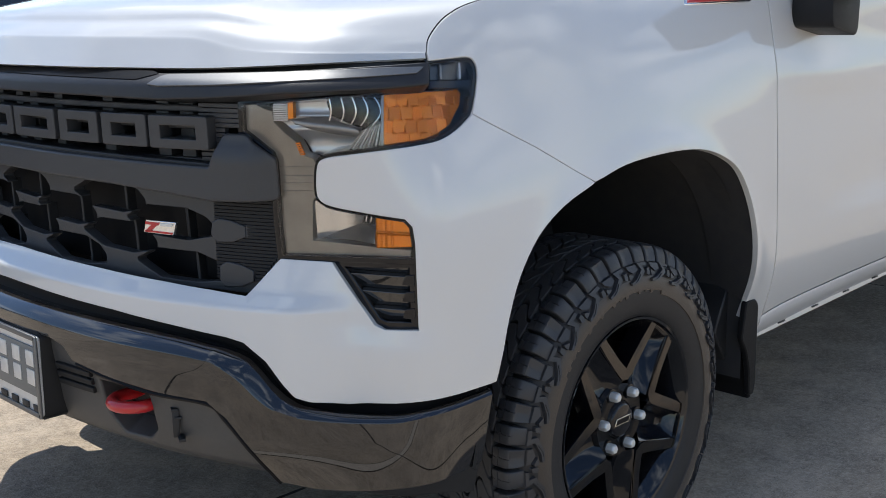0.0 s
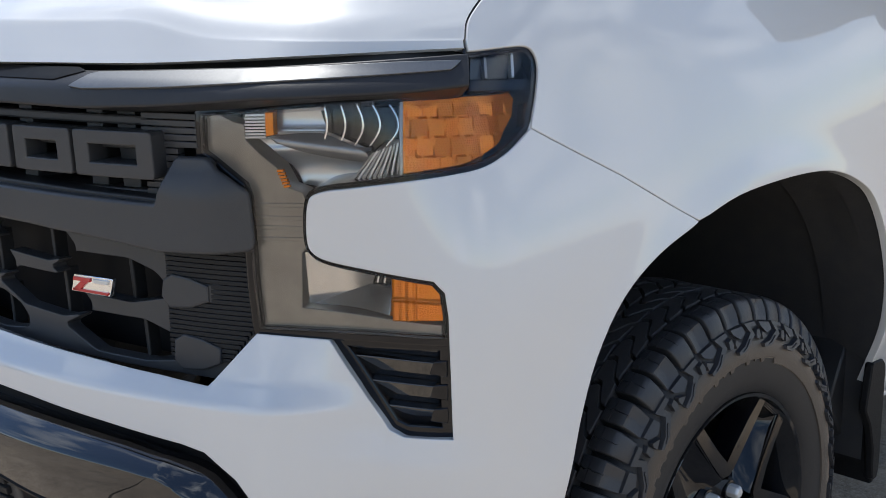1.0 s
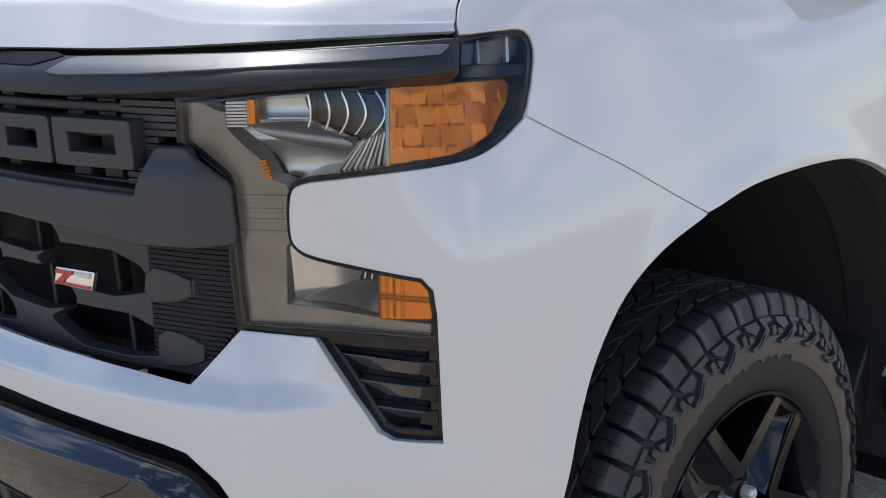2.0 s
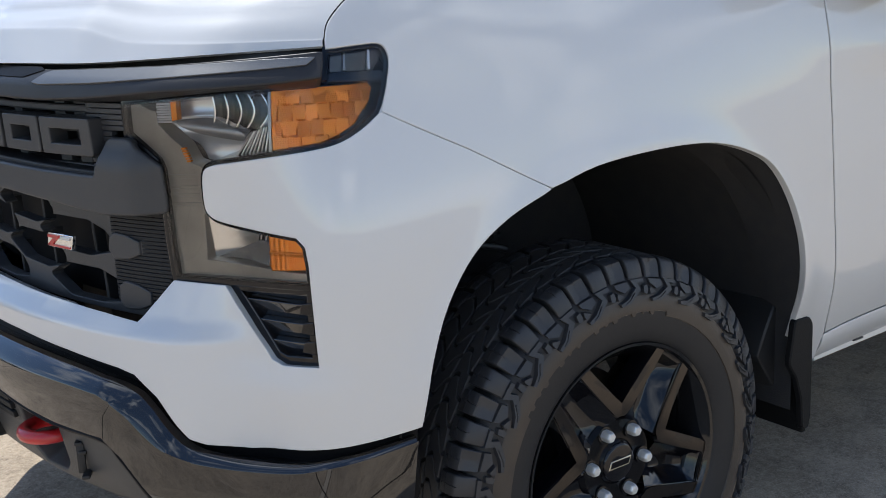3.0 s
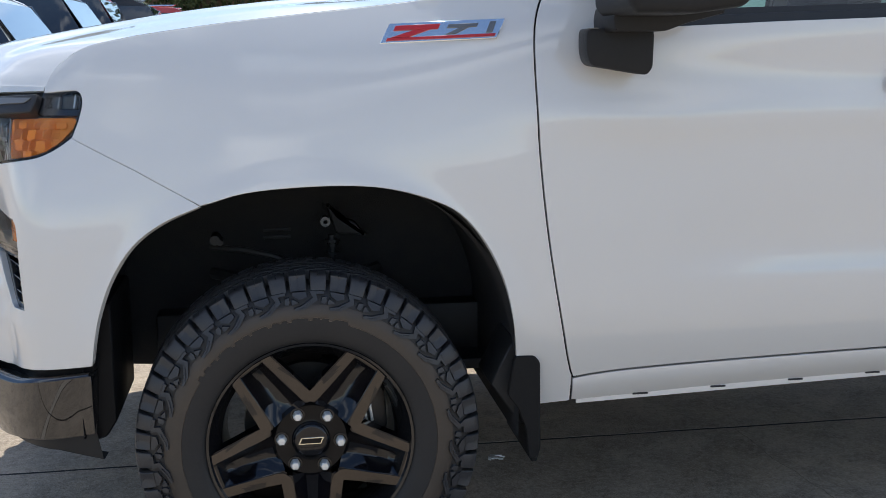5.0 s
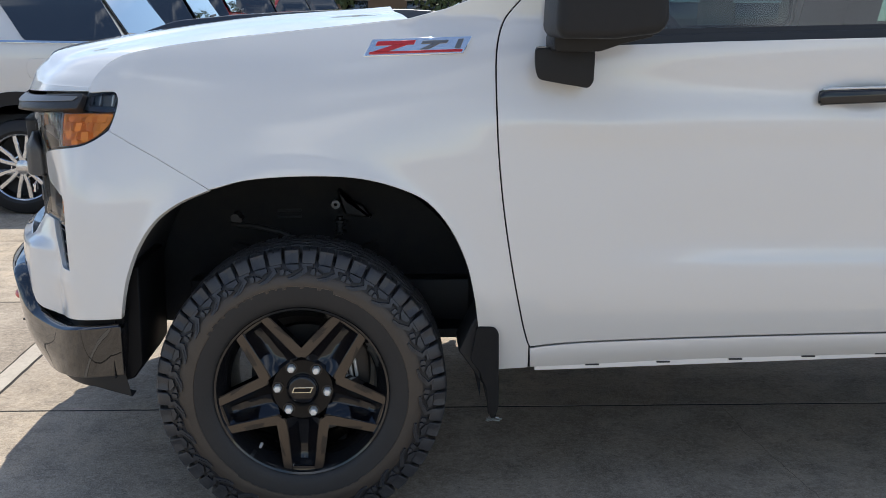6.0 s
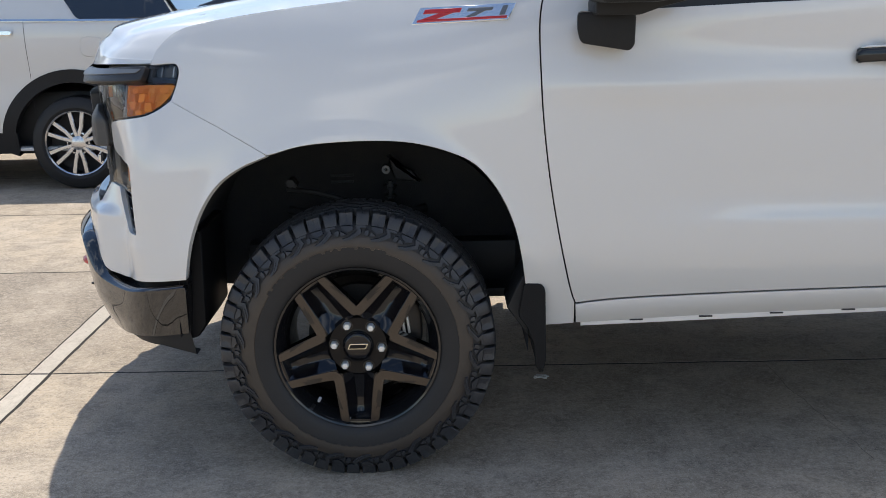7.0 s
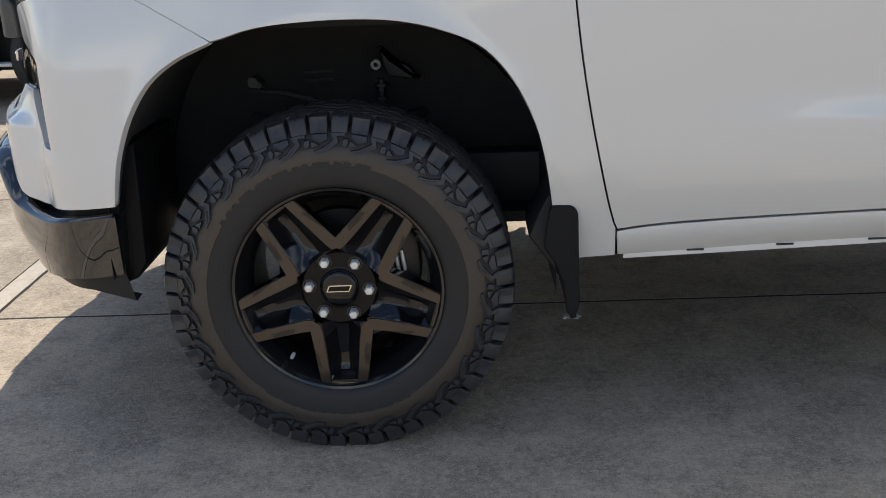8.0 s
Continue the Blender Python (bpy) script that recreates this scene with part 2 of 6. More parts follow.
SMOKE = material("lamp_bezel", (.37, .335, .285), .30, metal=.45, grain=(24, .6, (.26, .232, .20)), second=(90, .3, (.32, .29, .25)), bump=(60, .0003))
REFLECT = material("lamp_reflector", (.78, .78, .78), .20, metal=.5, grain=(40, .4, (.68, .68, .68)))
AMBER = material("amber_lens", (1.0, .285, .001), .14, metal=.42, spec=.5, grain=(25, .4, (.85, .19, .001)), second=(120, .4, (1.0, .34, .003)))
for node in [AMBER.node_tree.nodes["Principled BSDF"]]:
    cells, lift = AMBER.node_tree.nodes.new("ShaderNodeTexVoronoi"), AMBER.node_tree.nodes.new("ShaderNodeBump")
    cells.inputs["Scale"].default_value, cells.inputs["Randomness"].default_value, lift.inputs["Distance"].default_value = 340, .35, .0004
    AMBER.node_tree.links.new(AMBER.node_tree.nodes["Texture Coordinate"].outputs["Object"], cells.inputs["Vector"])
    AMBER.node_tree.links.new(cells.outputs["Distance"], lift.inputs["Height"])
    AMBER.node_tree.links.new(lift.outputs["Normal"], node.inputs["Normal"])
BUMPER = material("bumper_black", (.007, .007, .008), .10, spec=.1, coat=1.0, coat_rough=.015, grain=(40, .3, (.014, .013, .012)))
BUMPER.node_tree.nodes["Principled BSDF"].inputs["Coat IOR"].default_value = 1.72
RED = material("red_paint", (.52, .016, .018), .3, coat=.6, grain=(50, .4, (.42, .012, .014)))
MACHINED = material("dark_machined_metal", (.080, .074, .070), .13, metal=1.0, grain=(120, .4, (.070, .065, .062)))
BRAKE = material("dull_brake_iron", (.055, .052, .05), .5, metal=.8, grain=(60, .5, (.07, .06, .05)))
RUBBER = material("tyre_rubber", (.031, .0320, .0370), .40, spec=.5, grain=(140, .6, (.039, .039, .041)), second=(11, .5, (.046, .044, .043)), bump=(500, .0006))
# worn rubber, its colour lifted to make up for light missing in the well
TREAD = material("worn_lifted_tread_rubber", (.048, .046, .047), .62, spec=.5, grain=(140, .6, (.060, .056, .054)), second=(11, .5, (.040, .038, .038)), bump=(500, .0006))
CARCASS = material("dark_tyre_rubber", (.0195, .0190, .0198), .50, spec=.34, grain=(140, .6, (.026, .0252, .0250)), second=(9, .5, (.030, .028, .027)), bump=(500, .0004))
WHEEL = material("black_wheel_paint", (.004, .004, .006), .05, spec=.5, grain=(40, .3, (.007, .007, .008)))
HUB = material("hub_black", (.006, .006, .007), .12, spec=.2, grain=(40, .3, (.009, .009, .009)))
DUSTY = material("dusty_rubber", (.053, .041, .031), .42, spec=.5, grain=(160, .6, (.065, .050, .038)), second=(14, .6, (.036, .029, .024)), bump=(420, .0005))
DUSTY.node_tree.nodes["Principled BSDF"].inputs["Sheen Weight"].default_value = .65
DUSTY.node_tree.nodes["Principled BSDF"].inputs["Sheen Roughness"].default_value = .35
DUSTY.node_tree.nodes["Principled BSDF"].inputs["Sheen Tint"].default_value = (1.0, .78, .56, 1)
RIB = material("bright_lamp_ribs", (.72, .72, .72), .28, metal=.6, grain=(120, .3, (.62, .62, .62)))
LOBE = material("grey_lamp_plastic", (.42, .41, .40), .24, metal=.5, grain=(60, .4, (.32, .31, .30)))
BRIGHT = material("bright_lamp_metal", (.78, .76, .73), .18, metal=.9, grain=(50, .4, (.66, .64, .61)))
# smoky chamber with the sky's bluish reflection put into its base colour
COVER = material("smoky_sky_lamp_chamber", (.045, .055, .075), .18, metal=.3, grain=(70, .5, (.07, .08, .10)))
LENS = clear("lamp_lens", ior=1.52)
GLASS = clear("tinted_glass", (.33, .46, .48), ior=1.8)
HOSE = material("dull_grey_metal", (.045, .045, .046), .45, metal=.4, grain=(60, .5, (.032, .032, .032)))
FLAP = material("mud_flap_rubber", (.009, .009, .0095), .6, spec=.2, grain=(60, .5, (.012, .012, .012)), bump=(300, .0006))
CLOTH = material("dark_seat_cloth", (.03, .03, .032), .85, grain=(50, .5, (.045, .045, .045)))
NUT = material("pale_satin_metal", (.80, .79, .76), .42, metal=.55, grain=(200, .3, (.7, .69, .66)))
GOLD = material("pale_gold", (.78, .72, .56), .25, metal=.9)
PALE = material("pale_plate_metal", (.72, .72, .70), .35, metal=.4, grain=(60, .4, (.6, .6, .58)))
# ---- the truck's skin: a plan curve from the nose round the corner and back, and how far the skin stands off it ----
PLAN = [(-.905, 0), (-.898, -.2), (-.865, -.42), (-.802, -.62), (-.722, -.80), (-.66, -.905), (-.60, -.965), (-.52, -1.003),
        (-.40, -1.030), (-.2, -1.045), (.2, -1.045), (.7, -1.04), (2.0, -1.04), (4.95, -1.03)]
ZK = np.array([.40, .52, .65, .80, .95, 1.08, 1.16, 1.24, 1.33, 1.42])
UK = np.array([0, .45, .75, .93, 1.02, 1.15, 1.42, 1.9, 2.3, 5.0])
OFF = np.array([
    [-.03, -.02, 0, 0, 0, 0, 0, -.02, -.06, -.14],
    [-.03, -.02, 0, 0, 0, 0, 0, -.02, -.06, -.14],
    [-.02, -.01, 0, 0, 0, .006, .008, -.02, -.07, -.15],
    [0, 0, 0, 0, 0, 0, -.006, -.03, -.085, -.16],
    [0, .008, .012, .018, .016, -.005, -.028, -.058, -.105, -.17],
    [-.035, -.01, .004, .006, .002, -.022, -.042, -.06, -.095, -.15],
    [-.05, -.02, 0, .004, .005, -.01, -.025, -.042, -.075, -.12],
    [-.08, -.05, -.012, .002, .005, 0, -.01, -.025, -.055, -.10]])
OFF = np.vstack([OFF, [[-.11, -.064, -.020, -.004, 0, -.002, -.006, -.015, -.027, -.055]] * 2])


def curve_points(pts, n=24):
    """A smooth curve through plan points, mirrored at the nose."""
    p = np.array(pts, float)
    q = np.vstack([[p[1][0], -p[1][1]], p, 2 * p[-1] - p[-2]])
    out = []
    for i in range(1, len(q) - 2):
        p0, p1, p2, p3 = q[i - 1:i + 3]
        t1 = np.linalg.norm(p1 - p0) ** .5
        t2 = t1 + np.linalg.norm(p2 - p1) ** .5
        t3 = t2 + np.linalg.norm(p3 - p2) ** .5
        for t in np.linspace(t1, t2, n, endpoint=False):
            a1 = (t1 - t) / t1 * p0 + t / t1 * p1
            a2 = (t2 - t) / (t2 - t1) * p1 + (t - t1) / (t2 - t1) * p2
            a3 = (t3 - t) / (t3 - t2) * p2 + (t - t2) / (t3 - t2) * p3
            b1 = (t2 - t) / t2 * a1 + t / t2 * a2
            b2 = (t3 - t) / (t3 - t1) * a2 + (t - t1) / (t3 - t1) * a3
            out.append((t2 - t) / (t2 - t1) * b1 + (t - t1) / (t2 - t1) * b2)
    return np.array(out + [p[-1]])


CURVE = curve_points(PLAN)
ARC = np.r_[0, np.cumsum(np.linalg.norm(np.diff(CURVE, axis=0), axis=1))]
SLOPE = np.gradient(CURVE, ARC, axis=0)


def basis(knots, x):
    """Rows of weights of a natural cubic spline."""
    n, h = len(knots), np.diff(knots)
    a, b = np.eye(n), np.zeros((n, n))
    for i in range(1, n - 1):
        a[i, i - 1:i + 2] = h[i - 1], 2 * (h[i - 1] + h[i]), h[i]
        b[i, i - 1:i + 2] = 6 / h[i - 1], -6 / h[i - 1] - 6 / h[i], 6 / h[i]
    m = np.linalg.solve(a, b)
    x = np.clip(x, knots[0], knots[-1])
    i = np.clip(np.searchsorted(knots, x, side="right") - 1, 0, n - 2)
    lo = (knots[i + 1] - x) / h[i]
    hi, e, hh = 1 - lo, np.eye(n), (h[i] ** 2 / 6)[:, None]
    return lo[:, None] * e[i] + hi[:, None] * e[i + 1] + ((lo ** 3 - lo)[:, None] * m[i] + (hi ** 3 - hi)[:, None] * m[i + 1]) * hh


def ramp(x, a, b):
    """0 at a, 1 at b, smooth."""
    t = np.clip((np.asarray(x, float) - a) / (b - a), 0, 1)
    return t * t * (3 - 2 * t)


def skin(u, z, extra=0.0):
    """Places on the body's skin; u runs from the nose round the driver's corner, minus u round the other."""
    u, z = np.atleast_1d(np.asarray(u, float)), np.atleast_1d(np.asarray(z, float))
    a, s = np.abs(u), np.where(u < 0, -1.0, 1.0)
    x, y = np.interp(a, ARC, CURVE[:, 0]), np.interp(a, ARC, CURVE[:, 1])
    tx, ty = np.interp(a, ARC, SLOPE[:, 0]), np.interp(a, ARC, SLOPE[:, 1])
    ln = np.hypot(tx, ty)
    o = (basis(UK, a) @ OFF * basis(ZK, z)).sum(1) + extra
    # pressed lines of fender and door
    o = o - .015 * ramp(z, .775, .812) * (1 - ramp(z, .83, 1.10)) * ramp(a, 2.38, 2.85)
    o = o + .007 * ramp(z, 1.085, 1.16) * (1 - ramp(z, 1.16, 1.30)) * ramp(a, 2.1, 2.5)
    o = o + .006 * np.exp(-((z - 1.20 + .10 * (a - 1.9)) / .05) ** 2) * ramp(a, 2.0, 2.4) * (1 - ramp(a, 2.35, 2.75))
    # cup behind the door handle
    o = o - .014 * np.exp(-(((a - 3.165) / .085) ** 2 + ((z - 1.236) / .036) ** 2) ** 2)
    # raised lip round the wheel arch
    o = o + .008 * np.exp(-(((a - 1.66) / .5) ** 2 + ((z - .55) / .47) ** 2 - 1.0) ** 2 / .03) * ramp(z, .55, .7)
    return np.stack([x + ty / ln * o, (y - tx / ln * o) * s, z + 0 * x], -1)


def bumper_white(u, z, extra=0.0):
    a, z = np.abs(np.atleast_1d(np.asarray(u, float))), np.atleast_1d(np.asarray(z, float))
    ledge = .006 * np.clip((.743 - z) / .032, 0, 1) * ramp(a, .80, .92) * (1 - ramp(a, .97, 1.10)) * ramp(z, .60, .70)
    return skin(u, z, extra + ledge + (1 - ramp(a, .76, .92)) * np.interp(z, [.70, .775, .781, .802, .866], [.056, .055, .053, .026, 0]))


def bumper_black(u, z, extra=0.0):
    a, z = np.abs(np.atleast_1d(np.asarray(u, float))), np.atleast_1d(np.asarray(z, float))
    return skin(u, z, extra + (.088 - .05 * (1 - ramp(z, .34, .52))) * (1 - ramp(a, .62, 1.12)) - .005 * ramp(z, .64, .73) * (1 - ramp(a, .62, 1.0)))


def u_at(x):
    """u on the driver's side at that x."""
    m = CURVE[:, 1] < -.9
    return float(np.interp(x, CURVE[m, 0], ARC[m]))
# ---- ground ----
def concrete(name, base, dark, light, stain=(.13, .105, .08)):
    """Weathered broom-finished concrete: broad stains, blotches, pitting."""
    m = bpy.data.materials.new(name)
    m.use_nodes = True
    nt = m.node_tree
    b = nt.nodes["Principled BSDF"]
    b.inputs["Roughness"].default_value, b.inputs["Specular IOR Level"].default_value = .85, .3
    geo, info = nt.nodes.new("ShaderNodeNewGeometry"), nt.nodes.new("ShaderNodeObjectInfo")
    last = None
    for scale, detail, lo, hi, amount, colour in ((.55, 6, .42, .70, .82, dark), (1.3, 9, .46, .63, .68, dark), (2.6, 8, .47, .64, .64, light), (6.0, 9, .44, .66, .74, dark), (20, 9, .50, .70, .45, stain), (45, 7, .46, .66, .52, light), (80, 5, .50, .66, .48, dark), (150, 3, .52, .64, .52, light), (95, 5, .61, .67, .60, (.09, .078, .066)), (260, 2, .55, .64, .46, (.66, .60, .52))):
        no, ra, mi = nt.nodes.new("ShaderNodeTexNoise"), nt.nodes.new("ShaderNodeValToRGB"), nt.nodes.new("ShaderNodeMix")
        no.inputs["Scale"].default_value, no.inputs["Detail"].default_value, no.inputs["Roughness"].default_value = scale, detail, .62
        ra.color_ramp.elements[0].position, ra.color_ramp.elements[1].position = lo, hi
        ra.color_ramp.elements[1].color = (amount, amount, amount, 1)
        mi.data_type = "RGBA"
        nt.links.new(geo.outputs["Position"], no.inputs["Vector"])
        nt.links.new(no.outputs["Fac"], ra.inputs["Fac"])
        nt.links.new(ra.outputs["Color"], mi.inputs["Factor"])
        if last is None:
            mi.inputs["A"].default_value = (*base, 1)
        else:
            nt.links.new(last, mi.inputs["A"])
        mi.inputs["B"].default_value = (*colour, 1)
        last = mi.outputs["Result"]
    hsv, mul = nt.nodes.new("ShaderNodeHueSaturation"), nt.nodes.new("ShaderNodeMapRange")
    mul.inputs["To Min"].default_value, mul.inputs["To Max"].default_value = .85, .94
    nt.links.new(info.outputs["Random"], mul.inputs["Value"])
    nt.links.new(mul.outputs["Result"], hsv.inputs["Value"])
    nt.links.new(last, hsv.inputs["Color"])
    nt.links.new(hsv.outputs["Color"], b.inputs["Base Color"])
    n1, n2, add, bu = nt.nodes.new("ShaderNodeTexNoise"), nt.nodes.new("ShaderNodeTexNoise"), nt.nodes.new("ShaderNodeMath"), nt.nodes.new("ShaderNodeBump")
    n1.inputs["Scale"].default_value, n1.inputs["Detail"].default_value = 130, 5
    n2.inputs["Scale"].default_value, n2.inputs["Detail"].default_value = 12, 4
    bu.inputs["Distance"].default_value = .004
    bu.inputs["Strength"].default_value = .6
    for n, k in ((n1, 0), (n2, 1)):
        nt.links.new(geo.outputs["Position"], n.inputs["Vector"])
        nt.links.new(n.outputs["Fac"], add.inputs[k])
    nt.links.new(add.outputs["Value"], bu.inputs["Height"])
    nt.links.new(bu.outputs["Normal"], b.inputs["Normal"])
    return m


CONCRETE = concrete("concrete", (.575, .462, .335), (.235, .192, .148), (.68, .565, .44))
STRIP = concrete("pale_concrete", (.64, .56, .46), (.50, .43, .35), (.70, .62, .52), (.34, .29, .23))
JOINT = material("joint_dirt", (.03, .025, .02), .95, grain=(60, .6, (.05, .042, .034)))
EARTH = concrete("far_concrete", (.49, .40, .31), (.35, .285, .22), (.58, .49, .39), (.24, .20, .155))

bm = bmesh.new()
bmesh.ops.create_grid(bm, x_segments=24, y_segments=24, size=260)
bmesh.ops.translate(bm, vec=(0, 0, -.014), verts=bm.verts)
ground = tagged(part("ground", bm, EARTH, None), "weathered tan concrete car park ground", "ground", kind="structure")
# ---- the white pickup truck ----
truck = empty("pickup_truck", "white pickup truck with black bumper, parked on concrete", "pickup truck")
LIP = .0015
SIDES = (False, True)


def moved(surf, extra):
    return lambda u, z: surf(u, z, extra)


def flipped(bm):
    """The mesh mirrored to the other side."""
    for v in bm.verts:
        v.co.y *= -1
    bmesh.ops.reverse_faces(bm, faces=bm.faces[:])
    return bm


# outlines on the skin
LAMP_LOW = [(1.136, 1.128), (1.10, 1.104), (1.06, 1.087), (1.015, 1.079), (.955, 1.071), (.892, 1.062), (.843, 1.054), (.827, 1.039), (.823, .994),
            (.831, .975), (.857, .965), (.922, .956), (.99, .949), (1.003, .935), (1.007, .905)]
LAMP_TOP = [(1.048, 1.225), (1.107, 1.229), (1.143, 1.230), (1.157, 1.220), (1.160, 1.200), (1.152, 1.167)]
LAMP_LOW = smoothed(LAMP_LOW[:-3], 4) + LAMP_LOW[-3:]
LAMP_TOP = LAMP_TOP[:1] + smoothed(LAMP_TOP[1:], 4)
ARCH_FRONT = [(1.167, .622), (1.177, .675), (1.192, .742), (1.222, .820), (1.272, .893), (1.34, .944), (1.424, .980)]
ARCH_FRONT = smoothed(ARCH_FRONT)
ARCH_REAR = smoothed([(1.424, .980), (1.52, 1.006), (1.64, 1.016), (1.757, 1.016), (1.844, 1.006), (1.930, .981), (2.000, .945), (2.060, .875), (2.103, .785), (2.126, .69), (2.141, .593)])[1:]
DOOR_GAP = [(2.290, .452), (2.287, .524)] + smoothed([(2.280, .540), (2.261, .608), (2.231, .749), (2.204, .914), (2.187, 1.073), (2.180, 1.213), (2.180, 1.335), (2.197, 1.412), (2.228, 1.457), (2.27, 1.50)])
HOOD_GAP = [(1.95, 1.4255), (1.766, 1.405), (1.61, 1.3885), (1.475, 1.374), (1.368, 1.360), (1.295, 1.350), (1.236, 1.340), (1.185, 1.331), (1.142, 1.319), (1.105, 1.302), (1.075, 1.281), (1.055, 1.262), (1.048, 1.240)]
HOOD_GAP = smoothed(HOOD_GAP)

# front fascia: the white upper bumper with the arms between the lamps
fascia = both([(0, .750), (.12, .748), (.206, .745), (.387, .740), (.532, .730), (.659, .719), (.694, .712), (.738, .679), (.769, .636), (.789, .611), (.815, .601), (.881, .593), (.967, .599), (1.07, .611), (1.1, .614)] + ARCH_FRONT + [(1.282, 1.058)]
              + LAMP_LOW + [(1.011, .743), (.949, .741), (.929, .748), (.848, .862), (.746, .864), (.690, .797), (.612, .801), (.51, .804), (.28, .810), (0, .815)])
panel("front_bumper_fascia", inset(fascia, LIP), bumper_white, WHITE, truck, step=.014, depth=.02)
for side in SIDES:
    panel("front_fender", inset(LAMP_TOP + [(1.137, 1.129), (1.282, 1.059), (1.424, .981)] + ARCH_REAR + [(2.150, .545), (2.158, .50), (2.165, .447)] + DOOR_GAP
          + [(2.12, 1.478), (2.05, 1.452)] + HOOD_GAP, .0022), skin, WHITE, truck, step=.02, depth=.012, mirror=side)
    # inner flange of the wheel arch
    arch = ARCH_FRONT + ARCH_REAR
    rim_pts = skin([p[0] for p in arch], [p[1] for p in arch], -.004)
    mid = np.array([0, 0, .42])
    fl = []
    for p in rim_pts:
        to = (mid - p) * (1, 0, 1)
        fl.append((p, p - to / np.linalg.norm(to) * .003 + (0, .014, 0)))
    vs = [v for a, b in fl for v in (a, b)]
    if side:
        vs = [v * (1, -1, 1) for v in vs]
    lip_pts = []
    for p in skin([q[0] for q in arch], [q[1] for q in arch], -.015):
        w = math.atan2(max(p[2] - .475, .02) / .56, p[0] / .515)
        lip_pts += [p, np.array([max(-.5, min(.5, .51 * abs(math.cos(w)) ** .85 * (1 if p[0] > 0 else -1))), -.90, .475 + .552 * abs(math.sin(w)) ** .85])]
    if side:
        lip_pts = [v * (1, -1, 1) for v in lip_pts]
    link("arch_lip_lining", lip_pts, [(2 * i, 2 * i + 1, 2 * i + 3, 2 * i + 2) for i in range(len(arch) - 1)], LINER, truck)
    link("arch_flange", vs, [(2 * i, 2 * i + 1, 2 * i + 3, 2 * i + 2) for i in range(len(fl) - 1)], WHITE, truck)

    seam = [(1.137, 1.1285), (1.282, 1.0585), (1.404, .994)]
    panel("seam_backing", [(a - .006, b - .010) for a, b in seam] + [(a + .006, b + .010) for a, b in reversed(seam)], moved(skin, -.0035), WHITE, truck, step=.02, depth=.006, mirror=side)

# doors, rocker, cab corner and bed side
SILL = smoothed([(2.2912, .5225), (2.35, .5305), (2.444, .5375), (2.634, .5450), (3.004, .5550), (3.672, .5680)], 4)
def rocker(u, z, extra=0.0):
    """The sill rolls under towards its lower edge and in a little under the door."""
    a, z = np.abs(np.atleast_1d(np.asarray(u, float))), np.atleast_1d(np.asarray(z, float))
    low = .451 + .030 * (a - 2.296)
    top = np.interp(a, [p[0] for p in SILL], [p[1] for p in SILL]) - .0065
    k = np.clip((z - low) / (top - low), 0, 1)
    return skin(u, z, extra + .004 - .012 * (1 - k) ** 2.4 - .006 * k ** 5)


BELT = [(3.672, 1.397), (3.17, 1.381), (2.77, 1.370), (2.47, 1.358), (2.41, 1.37), (2.375, 1.42), (2.345, 1.50)]
for side in SIDES:
    front = [(p[0] + .0042, p[1]) for p in DOOR_GAP[1:]]
    # black backing strip that gives the door gap its shade
    panel("door_gap_shade", [(p[0] - .012, p[1]) for p in DOOR_GAP] + [(p[0] + .016, p[1]) for p in reversed(DOOR_GAP)], moved(skin, -.013), POCKET, truck, step=.03, depth=.006, mirror=side)
    panel("front_door", inset(SILL + BELT + front[::-1][:-1], LIP), skin, WHITE, truck, step=.03, depth=.03, mirror=side)
    panel("rear_door", inset([(3.680, .5685), (4.50, .590), (4.72, .75), (4.74, 1.10), (4.74, 1.425), (3.680, 1.398)], LIP), skin, WHITE, truck, step=.05, depth=.03, mirror=side)
    panel("rocker_panel", inset([(2.296, .451), (4.9, .529), (4.9, .592), (4.51, .582)] + [(a, b - .0065) for a, b in SILL[::-1]], LIP), rocker, WHITE, truck, step=.03, depth=.09, mirror=side)
    panel("cab_corner", [(4.748, .75), (4.905, .60), (4.905, 1.43), (4.748, 1.425)], skin, WHITE, truck, step=.05, mirror=side)
    ax = u_at(3.745)
    bed_arch = [(ax + .50 * math.cos(radians(a)), .50 + .51 * math.sin(radians(a))) for a in range(180, -1, -15)]
    panel("bed_side", [(4.925, .62), (ax - .5, .64)] + bed_arch[1:-1] + [(ax + .5, .64), (6.55, .68), (6.55, 1.45), (4.925, 1.45)], skin, WHITE, truck, step=.05, depth=.04, mirror=side)

for side in SIDES:
    up = HOOD_GAP + [(1.046, 1.230)]
    # dark strip behind the hood's shut line, coloured for the shadow there
    panel("hood_gap_shade", [(a, b - .02) for a, b in up] + [(a, b - .0015) for a, b in reversed(up)], moved(skin, -.010), DARK, truck, step=.03, depth=.01, mirror=side)
    low = SILL + [(4.5, .584)]
    # dark backing strip in place of the shade under the door's edge
    panel("sill_gap_shade", [(a, b - .02) for a, b in low] + [(a, b + .02) for a, b in reversed(low)], moved(skin, -.02), DARK, truck, step=.04, depth=.01, mirror=side)

